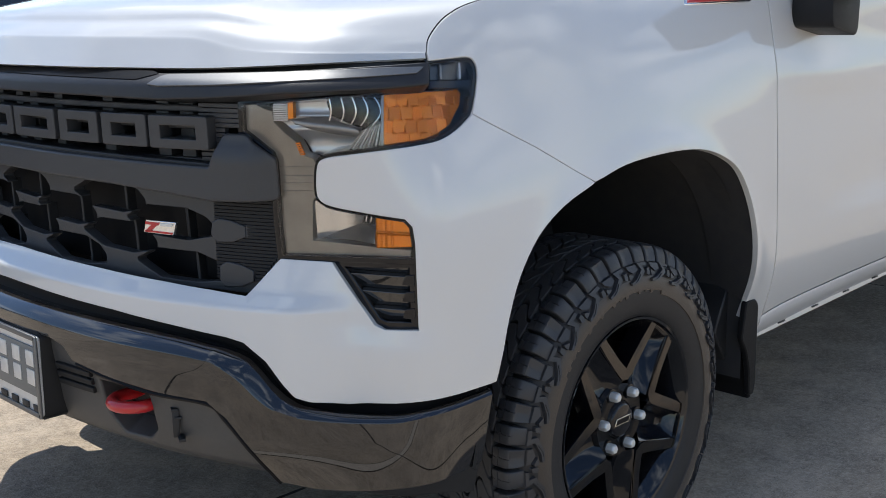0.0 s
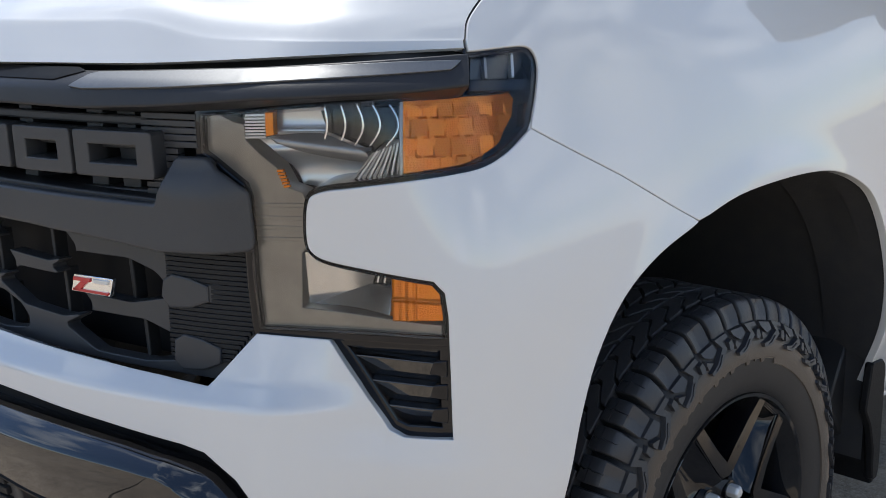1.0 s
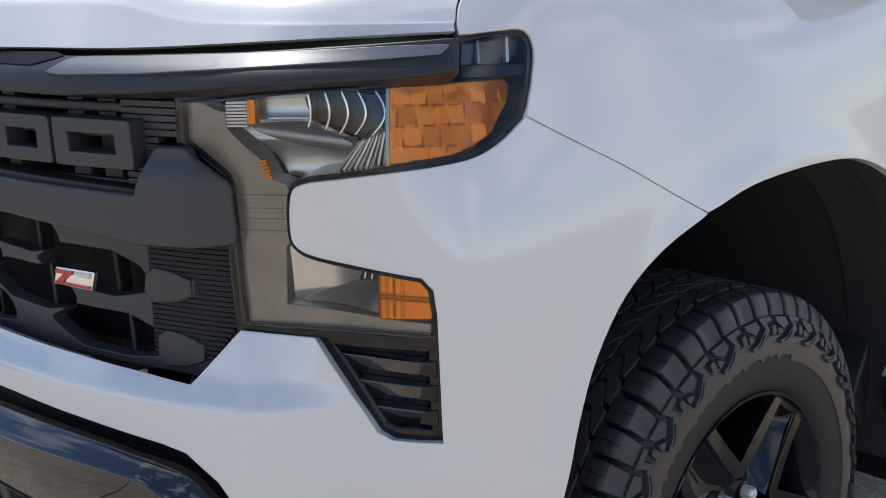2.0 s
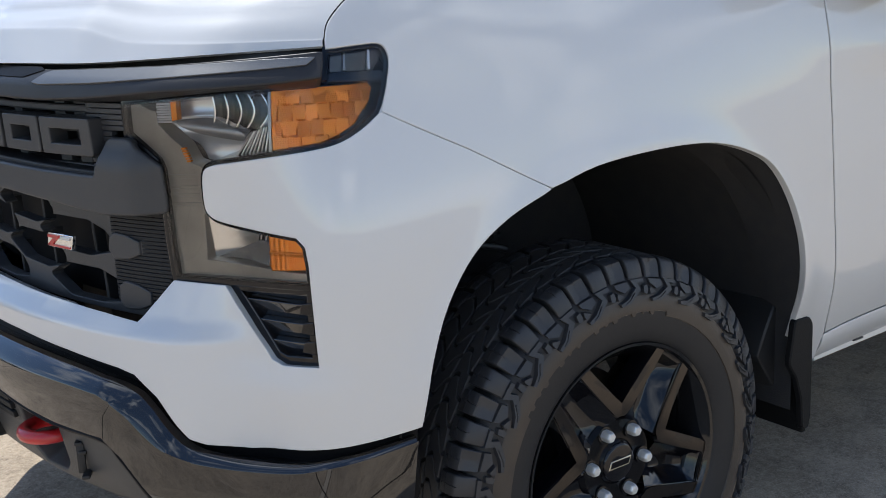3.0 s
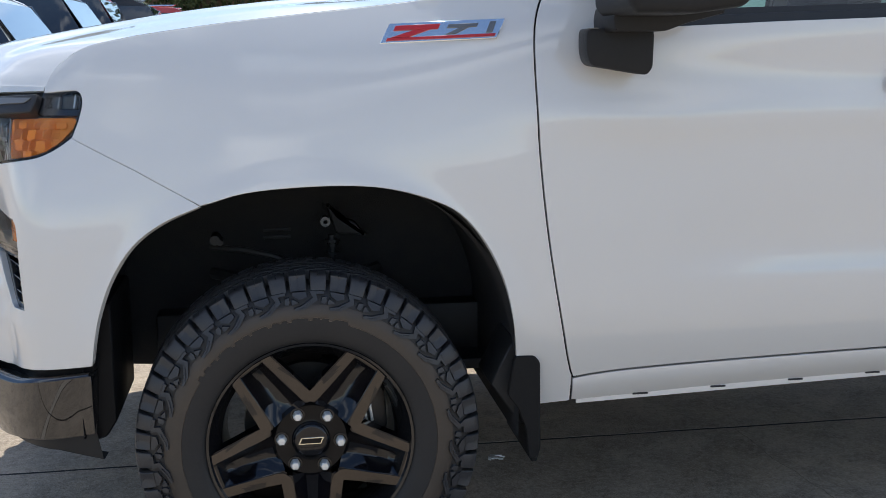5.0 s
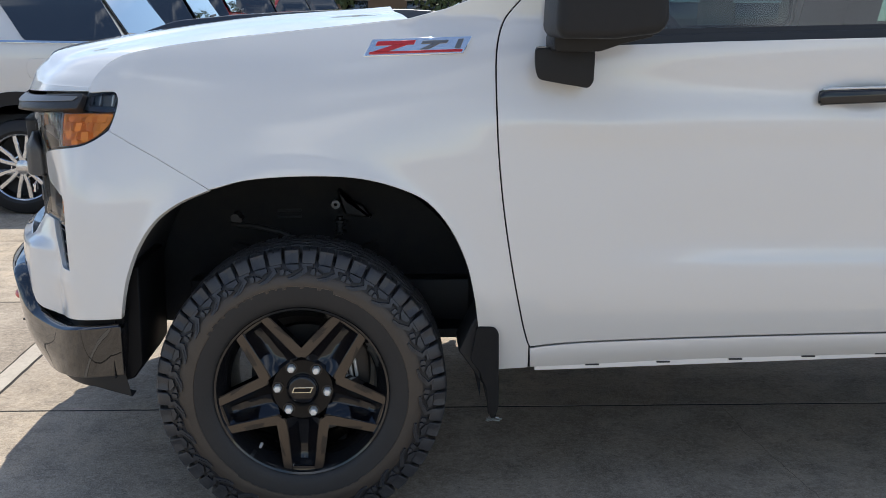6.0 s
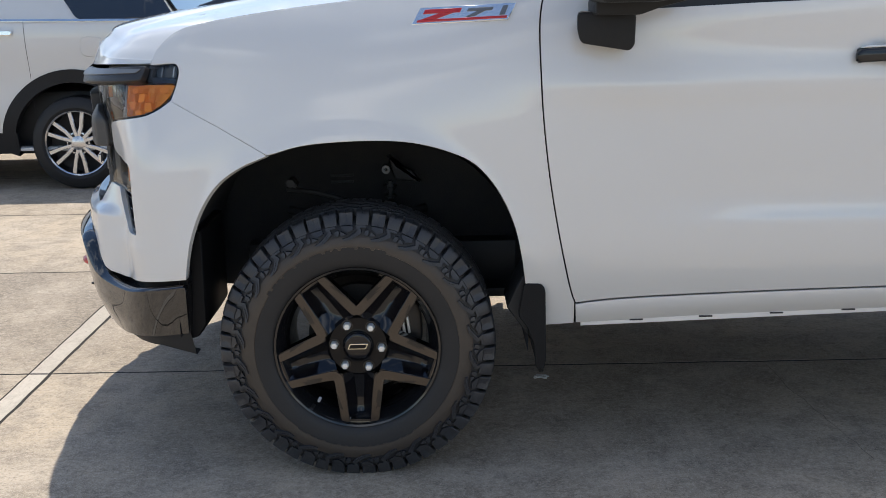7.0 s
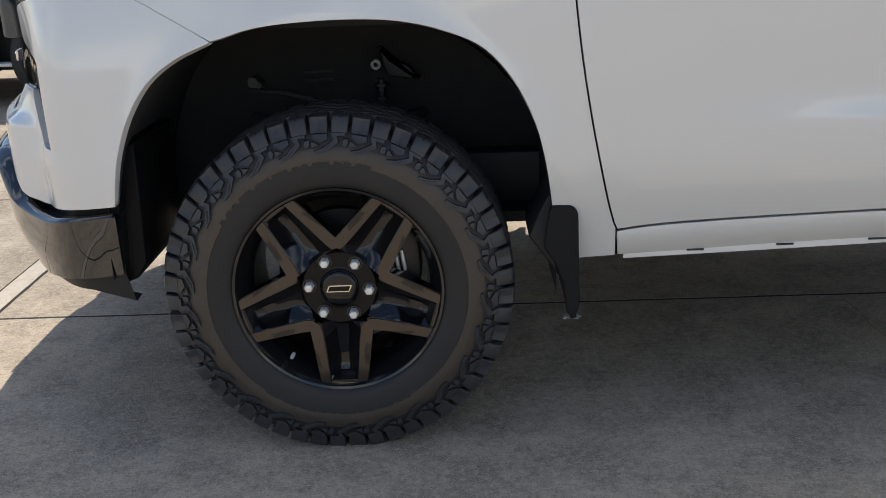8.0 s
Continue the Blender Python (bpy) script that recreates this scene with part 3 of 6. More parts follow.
# hood: profiles from front edge to cowl, by distance from the middle line
edge_uv = [(1.046, 1.227), (1.047, 1.240), (1.075, 1.281), (1.185, 1.331), (1.52, 1.3795), (1.95, 1.4255)]
edge = [tuple(skin(u, z)[0]) for u, z in edge_uv]
HOOD = [
    (0.0, [(-.935, 1.214), (-.914, 1.274), (-.880, 1.299), (-.79, 1.346), (-.30, 1.422), (.25, 1.466)]),
    (.30, [(-.912, 1.214), (-.890, 1.272), (-.857, 1.296), (-.765, 1.344), (-.27, 1.422), (.25, 1.466)]),
    (.585, [(-.830, 1.214), (-.804, 1.269), (-.774, 1.298), (-.685, 1.342), (-.22, 1.422), (.25, 1.464)]),
    (.645, [(-.801, 1.215), (-.783, 1.245), (-.748, 1.279), (-.650, 1.328), (-.21, 1.411), (.26, 1.447)]),
    (.80, [(-.720, 1.221), (-.709, 1.241), (-.668, 1.276), (-.570, 1.328), (-.16, 1.400), (.28, 1.440)]),
    (.93, None)]


def hood_surface(s, v):
    """s: from the middle line (0) to the edge (1), signed; v: key number along the profile, 0 to 5."""
    keys = np.array([[(x, -d, z) for x, z in prof] if prof else edge for d, prof in HOOD])
    knots = np.array([0, .30, .585, .645, .80, .93]) / .93
    a = np.abs(np.atleast_1d(s))
    v = np.atleast_1d(np.asarray(v, float))
    i = np.clip(np.searchsorted(knots, a, side="right") - 1, 0, 4)
    f = ((a - knots[i]) / (knots[i + 1] - knots[i]))[:, None, None]
    prof = keys[i] * (1 - f) + keys[i + 1] * f
    # along the profile: Catmull-Rom, crisp at the front crease
    j = np.clip(np.floor(v).astype(int), 0, 4)
    t = (v - j)[:, None]
    n = np.arange(len(v))
    p1, p2 = prof[n, j], prof[n, j + 1]
    p0 = np.where((j <= 1)[:, None], 2 * p1 - p2, prof[n, np.maximum(j - 1, 0)])
    p3 = np.where((j == 0)[:, None] | (j == 4)[:, None], 2 * p2 - p1, prof[n, np.minimum(j + 2, 5)])
    m1, m2 = (p2 - p0) / 2, (p3 - p1) / 2
    m1 = np.where((j == 1)[:, None], (p2 - p1) * (1.0, 1, 1.1), m1)
    m2 = np.where((j == 4)[:, None], p2 - p1, m2)
    out = (2 * t ** 3 - 3 * t ** 2 + 1) * p1 + (t ** 3 - 2 * t ** 2 + t) * m1 + (3 * t ** 2 - 2 * t ** 3) * p2 + (t ** 3 - t ** 2) * m2
    return out * np.where(np.atleast_1d(s) < 0, -1, 1)[:, None] ** np.array([[0, 1, 0]])


def dense_line(pts, step=.006):
    out = []
    for (a, b), (c, d) in zip(pts, pts[1:]):
        n = max(1, int(math.hypot(c - a, d - b) / step))
        out += [(a + (c - a) * k / n, b + (d - b) * k / n) for k in range(n)]
    return out + [pts[-1]]


def hood_mesh():
    ss = np.linspace(-.9965, .9965, 121)
    vv = np.r_[0, .3, .6, .86, .95, 1.02, 1.07, np.linspace(1.15, 2, 8), np.linspace(2, 3, 9)[1:], np.linspace(3, 5, 29)[1:]]
    S, V = np.meshgrid(ss, vv, indexing="ij")
    P = hood_surface(S.ravel(), V.ravel()).reshape(len(ss), len(vv), 3)
    # smooth across, so that the dome's shoulders are soft
    for _ in range(9):
        Q = P.copy()
        Q[1:-1] = (P[:-2] + 2 * P[1:-1] + P[2:]) / 4
        P = Q
    # both edges drawn on to the fenders' shut line
    line = skin(*np.array(dense_line([(1.046, 1.230), (1.046, 1.240)] + HOOD_GAP[::-1])).T)
    run_ = np.r_[0, np.cumsum(np.linalg.norm(np.diff(line, axis=0), axis=1))]
    at = [0] + [run_[np.argmin(np.linalg.norm(line - e, axis=1))] for e in np.array(edge)[1:-1]] + [run_[-1]]
    goal = np.stack([np.interp(np.interp(vv, range(6), at), run_, line[:, k]) for k in range(3)], -1)
    for i, sg in ((len(ss) - 1, 1), (0, -1)):
        miss = goal * (1, sg, 1) + (0, sg * .0045, 0) - P[i]
        P += ramp(np.abs(ss), .55, 1)[:, None, None] * (ss * sg > 0)[:, None, None] * miss[None]
    low = P[:, :1] + (.007, 0, -.003)
    low2 = P[:, :1] + (.012, 0, 0) + (.048 * (1 - ramp(np.abs(ss), .80, .93)))[:, None, None] * np.array([1.0, 0, 0])
    P = np.concatenate([low2, low, P], 1)
    m = P.shape[1]
    faces = [(i * m + k, (i + 1) * m + k, (i + 1) * m + k + 1, i * m + k + 1) for i in range(len(ss) - 1) for k in range(m - 1)]
    n = len(ss) * m
    verts = list(P.reshape(-1, 3))
    # edges folded down along both sides
    for i in (0, len(ss) - 1):
        start = len(verts)
        verts += [p + (0, (.03 if i else -.03), -.003 - .009 * float(ramp(p[2], 1.235, 1.29))) for p in P[i]]
        for k in range(m - 1):
            faces.append((i * m + k, i * m + k + 1, start + k + 1, start + k))
    return solid(verts, faces)


part("hood", hood_mesh(), WHITE, truck, angle=50)
# dark hollow under the hood's edges and cowl
part("engine_bay_lining", prism([(-.70, .95), (-.70, 1.19), (-.3, 1.30), (.32, 1.36), (.60, 1.40), (.60, .95)], -.48, .48, bevel=0), DARK, truck)

# cab above the belt
def cab_side(x, z):
    x, z = np.atleast_1d(np.asarray(x, float)), np.atleast_1d(np.asarray(z, float))
    return np.stack([x, -(.985 - .30 * (z - 1.385) - .35 * np.maximum(0, z - 1.72) ** 2), z], -1)


for side in SIDES:
    win1 = rounded([(.79, 1.381), (2.02, 1.415), (2.02, 1.80), (1.36, 1.81)], .04)
    win2 = rounded([(2.14, 1.418), (2.98, 1.44), (2.90, 1.78), (2.14, 1.80)], .05)
    panel("cab_side", [(.50, 1.462), (.66, 1.44), (.70, 1.36), (2.0, 1.38), (3.24, 1.42), (3.16, 1.86), (2.9, 1.92), (1.5, 1.92), (1.28, 1.89)], cab_side, WHITE, truck, step=.04,
          depth=.03, holes=(win1, win2), mirror=side)
    for w in (win1, win2):
        panel("side_window", inset(w, -.012), lambda x, z: cab_side(x, z) + (0, .012, 0), GLASS, truck, step=.05, depth=.003, mirror=side)
        panel("window_seal", inset(w, -.004), lambda x, z: cab_side(x, z) + (0, -.003, 0), DARK, truck, step=.03, depth=.006, holes=(inset(w, .014),), mirror=side)
    belt = [(.74, 1.349), (1.11, 1.366), (1.51, 1.378), (2.01, 1.392), (2.01, 1.412), (1.51, 1.399), (1.11, 1.388), (.80, 1.376)]
    panel("belt_moulding", belt, lambda x, z: cab_side(x, z) + (0, -.014, 0), DARK, truck, step=.03, depth=.03, edge=.004, mirror=side, label="black rubber moulding")


def roof_surface(x, y):
    x, y = np.atleast_1d(np.asarray(x, float)), np.atleast_1d(np.asarray(y, float))
    return np.stack([x, y, 1.965 - .035 * (y / .8) ** 2 - .05 * np.maximum(0, (1.55 - x) / .3) ** 2 - .05 * np.maximum(0, (x - 2.8) / .4) ** 2], -1)


panel("roof", rounded([(1.25, -.80), (3.12, -.80), (3.12, .80), (1.25, .80)], .08), roof_surface, WHITE, truck, step=.08, depth=.05)


def windscreen(y, k):
    y, k = np.atleast_1d(np.asarray(y, float)), np.atleast_1d(np.asarray(k, float))
    return np.stack([.40 + .85 * k + .16 * (y / .85) ** 2 * (1 - .4 * k), y * (1 - .12 * k), 1.44 + .47 * k - .02 * (y / .85) ** 2], -1)


panel("windscreen", [(.86, 0), (.86, 1), (-.86, 1), (-.86, 0)], lambda y, k: windscreen(-y, k), GLASS, truck, step=.06, depth=.004)
panel("cowl", [(.88, -.28), (.88, -.01), (-.88, -.01), (-.88, -.28)], lambda y, k: windscreen(-y, k) * (1, 1, 0) + np.stack([0 * y, 0 * y, 1.436 + .14 * k - .012 * (y / .85) ** 2], -1), DARK, truck, step=.06, depth=.03)
part("wiper_arm", tube([(.46, -.62, 1.47), (.52, -.30, 1.492), (.55, .1, 1.50)], .008), DARK, truck)
panel("rear_window", [(.80, 0), (.80, 1), (-.80, 1), (-.80, 0)], lambda y, k: np.stack([3.22 - .1 * k, y * (1 - .1 * k), 1.42 + .44 * k], -1), GLASS, truck, step=.1, depth=.004)
part("cab_back", box((.04, 1.9, .85), (3.22, 0, 1.0), .01), WHITE, truck)
part("cab_floor", box((2.6, 1.8, .06), (1.88, 0, .56), .01), DARK, truck)
part("dashboard", box((.35, 1.6, .3), (.82, 0, 1.25), .08), CLOTH, truck)
for sy in (-.42, .42):
    bm = box((.52, .52, .16), (1.65, sy, .95), .06)
    box((.16, .50, .68), (1.98, sy, 1.30), .06, (0, 12, 0), bm)
    box((.09, .26, .18), (2.08, sy, 1.70), .04, (0, 12, 0), bm)
    part("seat", bm, CLOTH, truck, "dark cloth front seat")
bm = bmesh.new()
vs, fs = revolve([(.185 + .016 * math.cos(a), .016 * math.sin(a)) for a in [k * math.pi / 4 for k in range(8)]], 36, True)
bm = solid(vs, fs)
box((.34, .02, .05), (0, 0, 0), .008, bm=bm)
bm.transform(pose(1.18, -.42, 1.28, 0, 0, 90) @ pose(0, 0, 0, -25, 0, 0))
part("steering_wheel", bm, CLOTH, truck)
# bed, frame and rear end
part("bed_floor", box((1.75, 1.7, .05), (4.10, 0, .82), .01), DARK, truck)
part("bed_front", box((.04, 1.9, .75), (3.275, 0, 1.07), .01), WHITE, truck)
# unseen plate, added to block sun that leaks through to the ground
part("sun_stop_plate", box((4.6, 1.16, .03), (2.35, 0, .45), .004), DARK, truck)
part("tailgate", box((.06, 1.75, .62), (4.93, 0, 1.12), .02), WHITE, truck)
part("rear_bumper", box((.16, 1.9, .2), (4.98, 0, .68), .05), GLOSS, truck)
for sy in (-.42, .42):
    part("frame_rail", box((5.2, .09, .16), (2.2, sy, .52), .01), DARK, truck)
# ---- bumper, grille, lamps ----
# lower bumper: gloss black band and wings
BAND_LOW = [(0, .691), (.13, .692), (.233, .690), (.407, .687), (.547, .685), (.620, .681), (.651, .676), (.694, .650), (.723, .617), (.752, .594), (.791, .579), (.831, .572), (.891, .568), (.969, .569), (1.027, .578), (1.094, .588), (1.156, .598)]
BAND_TOP = [(0, .717), (.13, .717), (.233, .717), (.407, .716), (.547, .710), (.620, .703), (.650, .699), (.694, .686), (.723, .662), (.752, .628), (.785, .600), (.831, .587), (.891, .580), (.969, .580), (1.027, .589), (1.094, .598), (1.156, .607)]
black = both([(0, .665), (.22, .660), (.262, .650), (.285, .622), (.40, .606), (.50, .597), (.625, .596), (.662, .566), (.709, .500), (.750, .432), (.82, .424), (.90, .427), (.953, .433), (1.0, .437), (1.048, .441), (1.10, .447),
              (1.150, .453), (1.160, .597)] + [(a, b + .001) for a, b in smoothed(BAND_LOW, 3)[::-1][2:]])
panel("lower_bumper", inset(black, .001), bumper_black, BUMPER, truck, step=.016, depth=.05, edge=.002, label="gloss black lower bumper")
for side in SIDES:
    # dark lip under the wings
    rows = []
    for a, z in smoothed([(.79, .427), (.82, .424), (.90, .427), (.953, .433), (1.0, .437), (1.048, .441), (1.10, .447), (1.151, .453)], 3):
        drop = float(np.interp(a, [.79, .90, .94, 1.05, 1.151], [.004, .010, .020, .034, .074]))
        rows.append([bumper_black(a, z - drop * f, o)[0] * (1, -1 if side else 1, 1) for f, o in ((-.3, -.012), (0, -.006), (.10, -.008), (.55, -.014), (1.0, -.021), (1.03, -.026), (.9, -.05))])
    n = len(rows[0])
    under = solid([v for r in rows for v in r], [(i * n + k, i * n + k + 1, (i + 1) * n + k + 1, (i + 1) * n + k) for i in range(len(rows) - 1) for k in range(n - 1)])
    part("air_deflector", under, DARK, truck, "dark plastic lip under the bumper's wing", angle=40)
# band along the bumper's top: a broad facet that leans back from a crisp lower edge
half_low, half_top = smoothed(BAND_LOW, 6), smoothed(BAND_TOP, 6)
full_low = [(-a, b) for a, b in half_low[:0:-1]] + half_low
full_top = [(-a, b) for a, b in half_top[:0:-1]] + half_top
rows = []
for (a0, z0), (a1, z1) in zip(full_low, full_top):
    k = min(1.0, (z1 - z0) / .030)
    rows.append([bumper_black(a0 + (a1 - a0) * f, z0 + (z1 - z0) * f, o * k + .003)[0] for f, o in ((-.12, -.010), (-.05, .0015), (.0, .004), (.10, .0035), (.36, -.004), (.66, -.014), (.88, -.026), (.97, -.036), (1.0, -.050), (.90, -.065))])
m = len(rows[0])
band = solid([v for r in rows for v in r], [(i * m + k, i * m + k + 1, (i + 1) * m + k + 1, (i + 1) * m + k) for i in range(len(rows) - 1) for k in range(m - 1)])
if sum(f.normal.z for f in band.faces) < 0:
    bmesh.ops.reverse_faces(band, faces=band.faces[:])
part("bumper_band", band, BUMPER, truck, "gloss black band that leans back along the bumper's top", angle=35)
gap = both([(0, .700), (.5, .70), (.67, .68), (.73, .60), (.79, .565), (.9, .560), (1.15, .575), (1.163, .630), (1.0, .618), (.878, .612), (.79, .622), (.76, .655), (.72, .700), (.67, .735), (0, .755)])
panel("bumper_gap", gap, moved(bumper_white, -.022), POCKET, truck, step=.03, depth=.03)
# dark bead that draws the shadow line in the joint between bumper and skid plate
for side in SIDES:
    run = smoothed([(.29, .616), (.40, .600), (.50, .591), (.622, .590), (.657, .561), (.704, .496), (.745, .430)], 5)
    bm = tube([tuple(bumper_black(a, z, -.006)[0]) for a, z in run], .0055, 6)
    part("skid_shadow_bead", flipped(bm) if side else bm, POCKET, truck)
# skid plate and air dam
def skid(u, z, extra=0.0):
    a, z = np.abs(np.atleast_1d(np.asarray(u, float))), np.atleast_1d(np.asarray(z, float))
    return bumper_black(u, z, extra - .018 - .10 * (1 - ramp(z, .36, .47)))


pocket = rounded([(.330, .590), (.335, .520), (.372, .466), (.450, .470), (.482, .500), (.474, .590)], .012)
skid_loop = both([(0, .425), (.3, .425), (.46, .425), (.62, .425), (.70, .405), (.752, .398), (.77, .43), (.722, .512), (.68, .585), (.645, .622), (.50, .627), (.312, .636), (.275, .675), (.0, .685)])
panel("skid_plate", inset(skid_loop, .001), skid, SKID, truck, step=.02, depth=.05, edge=.006, holes=(pocket, [(-a, b) for a, b in pocket][::-1]), label="matte dark grey lower skid plate")
panel("lower_intake", both([(0, .40), (.5, .40), (.5, .66), (0, .66)]), moved(skid, -.06), DARK, truck, step=.04, depth=.02)
for s in (1, -1):
    for k in range(3):
        z = .598 - .018 * k
        panel("intake_slat", [(s * .20, z), (s * .315, z), (s * .315, z - .009), (s * .20, z - .009)], moved(skid, .008), PLASTIC, truck, step=.02, depth=.03)
    # tow hook
    hook = skid(s * .418, .548)[0] + (.03, 0, 0)
    pts = []
    for a in range(-25, 206, 11):
        pts.append((hook[0] - .020 - .046 * math.sin(radians(a)), hook[1] + .046 * math.cos(radians(a)), hook[2] + .006))
    bm = tube([(hook[0] + .05, pts[0][1] * .97, hook[2] + .01)] + pts + [(hook[0] + .05, pts[-1][1] * 1.0, hook[2] + .01)], .0135, 10)
    for v in bm.verts:
        v.co.z = hook[2] + (v.co.z - hook[2]) * .95
    part("tow_hook", bm, RED, truck, "bright red painted tow hook")
    # moulded clip on the skid plate: an open hook of thin bars
    c = skid(s * .525, .530)[0]
    br = part("skid_bracket", box((.014, .008, .056), (0, 0, 0), .002, (0, 0, -28 * s)), DARK, truck)
    br.location = (c[0] - .004, c[1] - s * .012, c[2])
    for dz, w in ((-.028, .034), (.028, .034), (.012, .016)):
        part("clip", box((.014, w, .007), (.004, s * (w / 2 - .006) * (1 if dz < .02 else -1) * -1, dz), .002, (0, 0, -28 * s)), DARK, br)
# number plate carrier: plain bars for the writing
bm = prism(rounded([(-.19, .50), (.255, .50), (.262, .525), (.272, .685), (.26, .70), (-.19, .70)], .012), -.992, -.88, "x", .008, 2)
carrier = part("plate_carrier", bm, PLASTIC, truck)
carrier.location = (0, .040, -.033)
bm = prism(rounded([(-.15, .513), (.232, .513), (.236, .690), (-.15, .690)], .008), -.998, -.990, "x", .002)
for b in (bm,):
    for v in b.verts:
        v.co.y = -v.co.y
part("number_plate", bm, PALE, carrier, "pale plate in a bright frame, with plain bars")
for v in carrier.data.vertices:
    v.co.y = -v.co.y + .035
bm = box((.003, .355, .11), (-.9995, -.045, .612), .001)
part("plate_field", bm, material("plate_grey", (.16, .165, .16), .4, grain=(40, .5, (.2, .2, .19))), carrier)
for dz, h, n, w in ((.640, .034, 5, .05), (.598, .034, 4, .05)):
    for k in range(n):
        part("bar", box((.003, w * .7, h), (-1.002, -.205 + .064 * k, dz), .001), PALE, carrier)
for k in range(6):
    part("bar", box((.003, .03, .014), (-1.000, -.215 + .052 * k, .530), .001), DARK, carrier)
bm = bmesh.new()
for z in (.516, .687):
    box((.006, .385, .012), (-1.000, -.041, z), .002, bm=bm)
for y in (-.231, .148):
    box((.006, .012, .18), (-1.000, y, .602), .002, bm=bm)
part("plate_frame", bm, SATIN, carrier, "bright silver plate frame")

# lining behind the wing
for side in SIDES:
    bm = prism([(-.60, .455), (-.512, .418), (-.47, .432), (-.445, .47), (-.445, .75), (-.49, .75), (-.60, .60)], -.952, -.62, bevel=.004)
    part("arch_front_lining", flipped(bm) if side else bm, POCKET, truck)

# grille
back = both([(0, .79), (.70, .79), (.76, .86), (.75, 1.05), (.70, 1.16), (0, 1.17)])
panel("grille_backing", back, moved(skin, -.085), POCKET, truck, step=.05, depth=.02)
# lower mesh: staggered six-sided openings
loop = both([(0, .797), (.28, .793), (.51, .791), (.612, .791), (.680, .790), (.745, .862), (.742, .975), (.625, .975), (.52, .984), (.37, .993), (0, 1.00)])
cells = []
CELL = [(0, 0), (.062, .027), (.165, .027), (.212, .013), (.232, -.005), (.229, -.018), (.165, -.031), (.066, -.027)]
for tip, start in ((.957, .187), (.9155, .030), (.8755, .213), (.830, .053)):
    for i in range(-3, 3):
        c = start + .333 * i
        if c < -.61 or c + .225 > .615:
            continue
        cells.append(rounded([(c + a, max(.803, min(.984, tip + b))) for a, b in CELL], .006, 3)[::-1])
grille = panel("grille_mesh", loop, moved(skin, -.014), GRILLE, truck, step=.012, depth=.022, edge=.0018, holes=[inset(c, -.0045) for c in cells], label="dark grey plastic grille with staggered six-sided openings")
for c in cells:
    u0 = sum(a for a, b in c) / len(c)
    z0, z1 = min(b for a, b in c), max(b for a, b in c)
    panel("mesh_rib", [(u0 + .010, z0 - .004), (u0 + .0135, z0 - .004), (u0 + .0085, z1 + .004), (u0 + .005, z1 + .004)], moved(skin, -.034), DARK, grille, step=.02, depth=.02)
# ribbed cheeks beside the mesh
for s in (1, -1):
    for k in range(24):
        z = .815 + .0068 * k
        if .972 < z:
            continue
        a = .60 + .03 * max(0, (.86 - z) / .06) * 0
        b = .735 - .055 * max(0, (.862 - z) / .07)
        lp = [(a, z), (b, z), (b, z + .0042), (a, z + .0042)]
        panel("cheek_rib", [(s * p, q) for p, q in lp], moved(skin, -.010), PLASTIC, grille, step=.03, depth=.01, edge=.001)
    for lp, rear in (([(.598, .921), (.612, .929), (.640, .926), (.668, .918), (.668, .900), (.640, .890), (.606, .887), (.594, .900)], [(.668, .919), (.742, .944), (.742, .885), (.668, .899)]),
                     ([(.612, .838), (.626, .846), (.655, .842), (.682, .833), (.682, .815), (.655, .804), (.622, .801), (.610, .812)], [(.682, .834), (.733, .858), (.712, .822), (.682, .814)]),
                     ([(.560, .975), (.640, .975), (.668, .972), (.640, .968)], [])):
        panel("cheek_plate", [(s * p, q) for p, q in lp], moved(skin, -.006), GRILLE, grille, step=.02, depth=.03, edge=.003)
        if rear:
            panel("cheek_wedge", [(s * p, q) for p, q in rear], lambda u, z: skin(u, z, -.009 - .22 * np.clip(np.abs(u) - .668, 0, .08)), GRILLE, grille, step=.02, depth=.02, edge=.002)
# upper grille: bars, uprights, and the name as plain raised blocks
for z0, z1, ex in ((1.135, 1.142, -.01), (1.103, 1.118, -.004), (1.066, 1.078, -.004), (1.036, 1.042, -.01)):
    panel("grille_bar", both([(0, z0), (.585, z0), (.585, z1), (0, z1)]), moved(skin, ex), GRILLE, truck, step=.03, depth=.045, edge=.003)
for c in (-.476, -.316, -.139, -.034, .034, .139, .316, .476, .538, -.538):
    panel("grille_upright", [(c - .015, 1.034), (c + .015, 1.034), (c + .015, 1.158), (c - .015, 1.158)], moved(skin, -.022), GRILLE, truck, step=.03, depth=.04, edge=.002)
for s in (1, -1):
    for k in range(12):
        z = 1.042 + .0092 * k
        lp = [(.583, z), (.672 if z > 1.10 else .64, z), (.672 if z > 1.10 else .64, z + .006), (.583, z + .006)]
        panel("cheek_rib", [(s * p, q) for p, q in lp], moved(skin, -.004), GRILLE, truck, step=.03, depth=.012, edge=.0012)
# raised blocks in place of the maker's name
for c, w in ((.109, .080), (.271, .062), (.410, .060), (.549, .068), (-.052, .066), (-.195, .064), (-.340, .064), (-.475, .058), (-.590, .052)):
    outer = [(c - w, 1.066), (c + w, 1.066), (c + w, 1.125), (c - w, 1.125)]
    inner = [(c - w + .024, 1.081), (c + w - .024, 1.081), (c + w - .024, 1.110), (c - w + .024, 1.110)]
    panel("raised_block", rounded(outer, .003, 2), moved(skin, .022), GRILLE, truck, step=.03, depth=.032, edge=.002, holes=(rounded(inner, .002, 2)[::-1],))
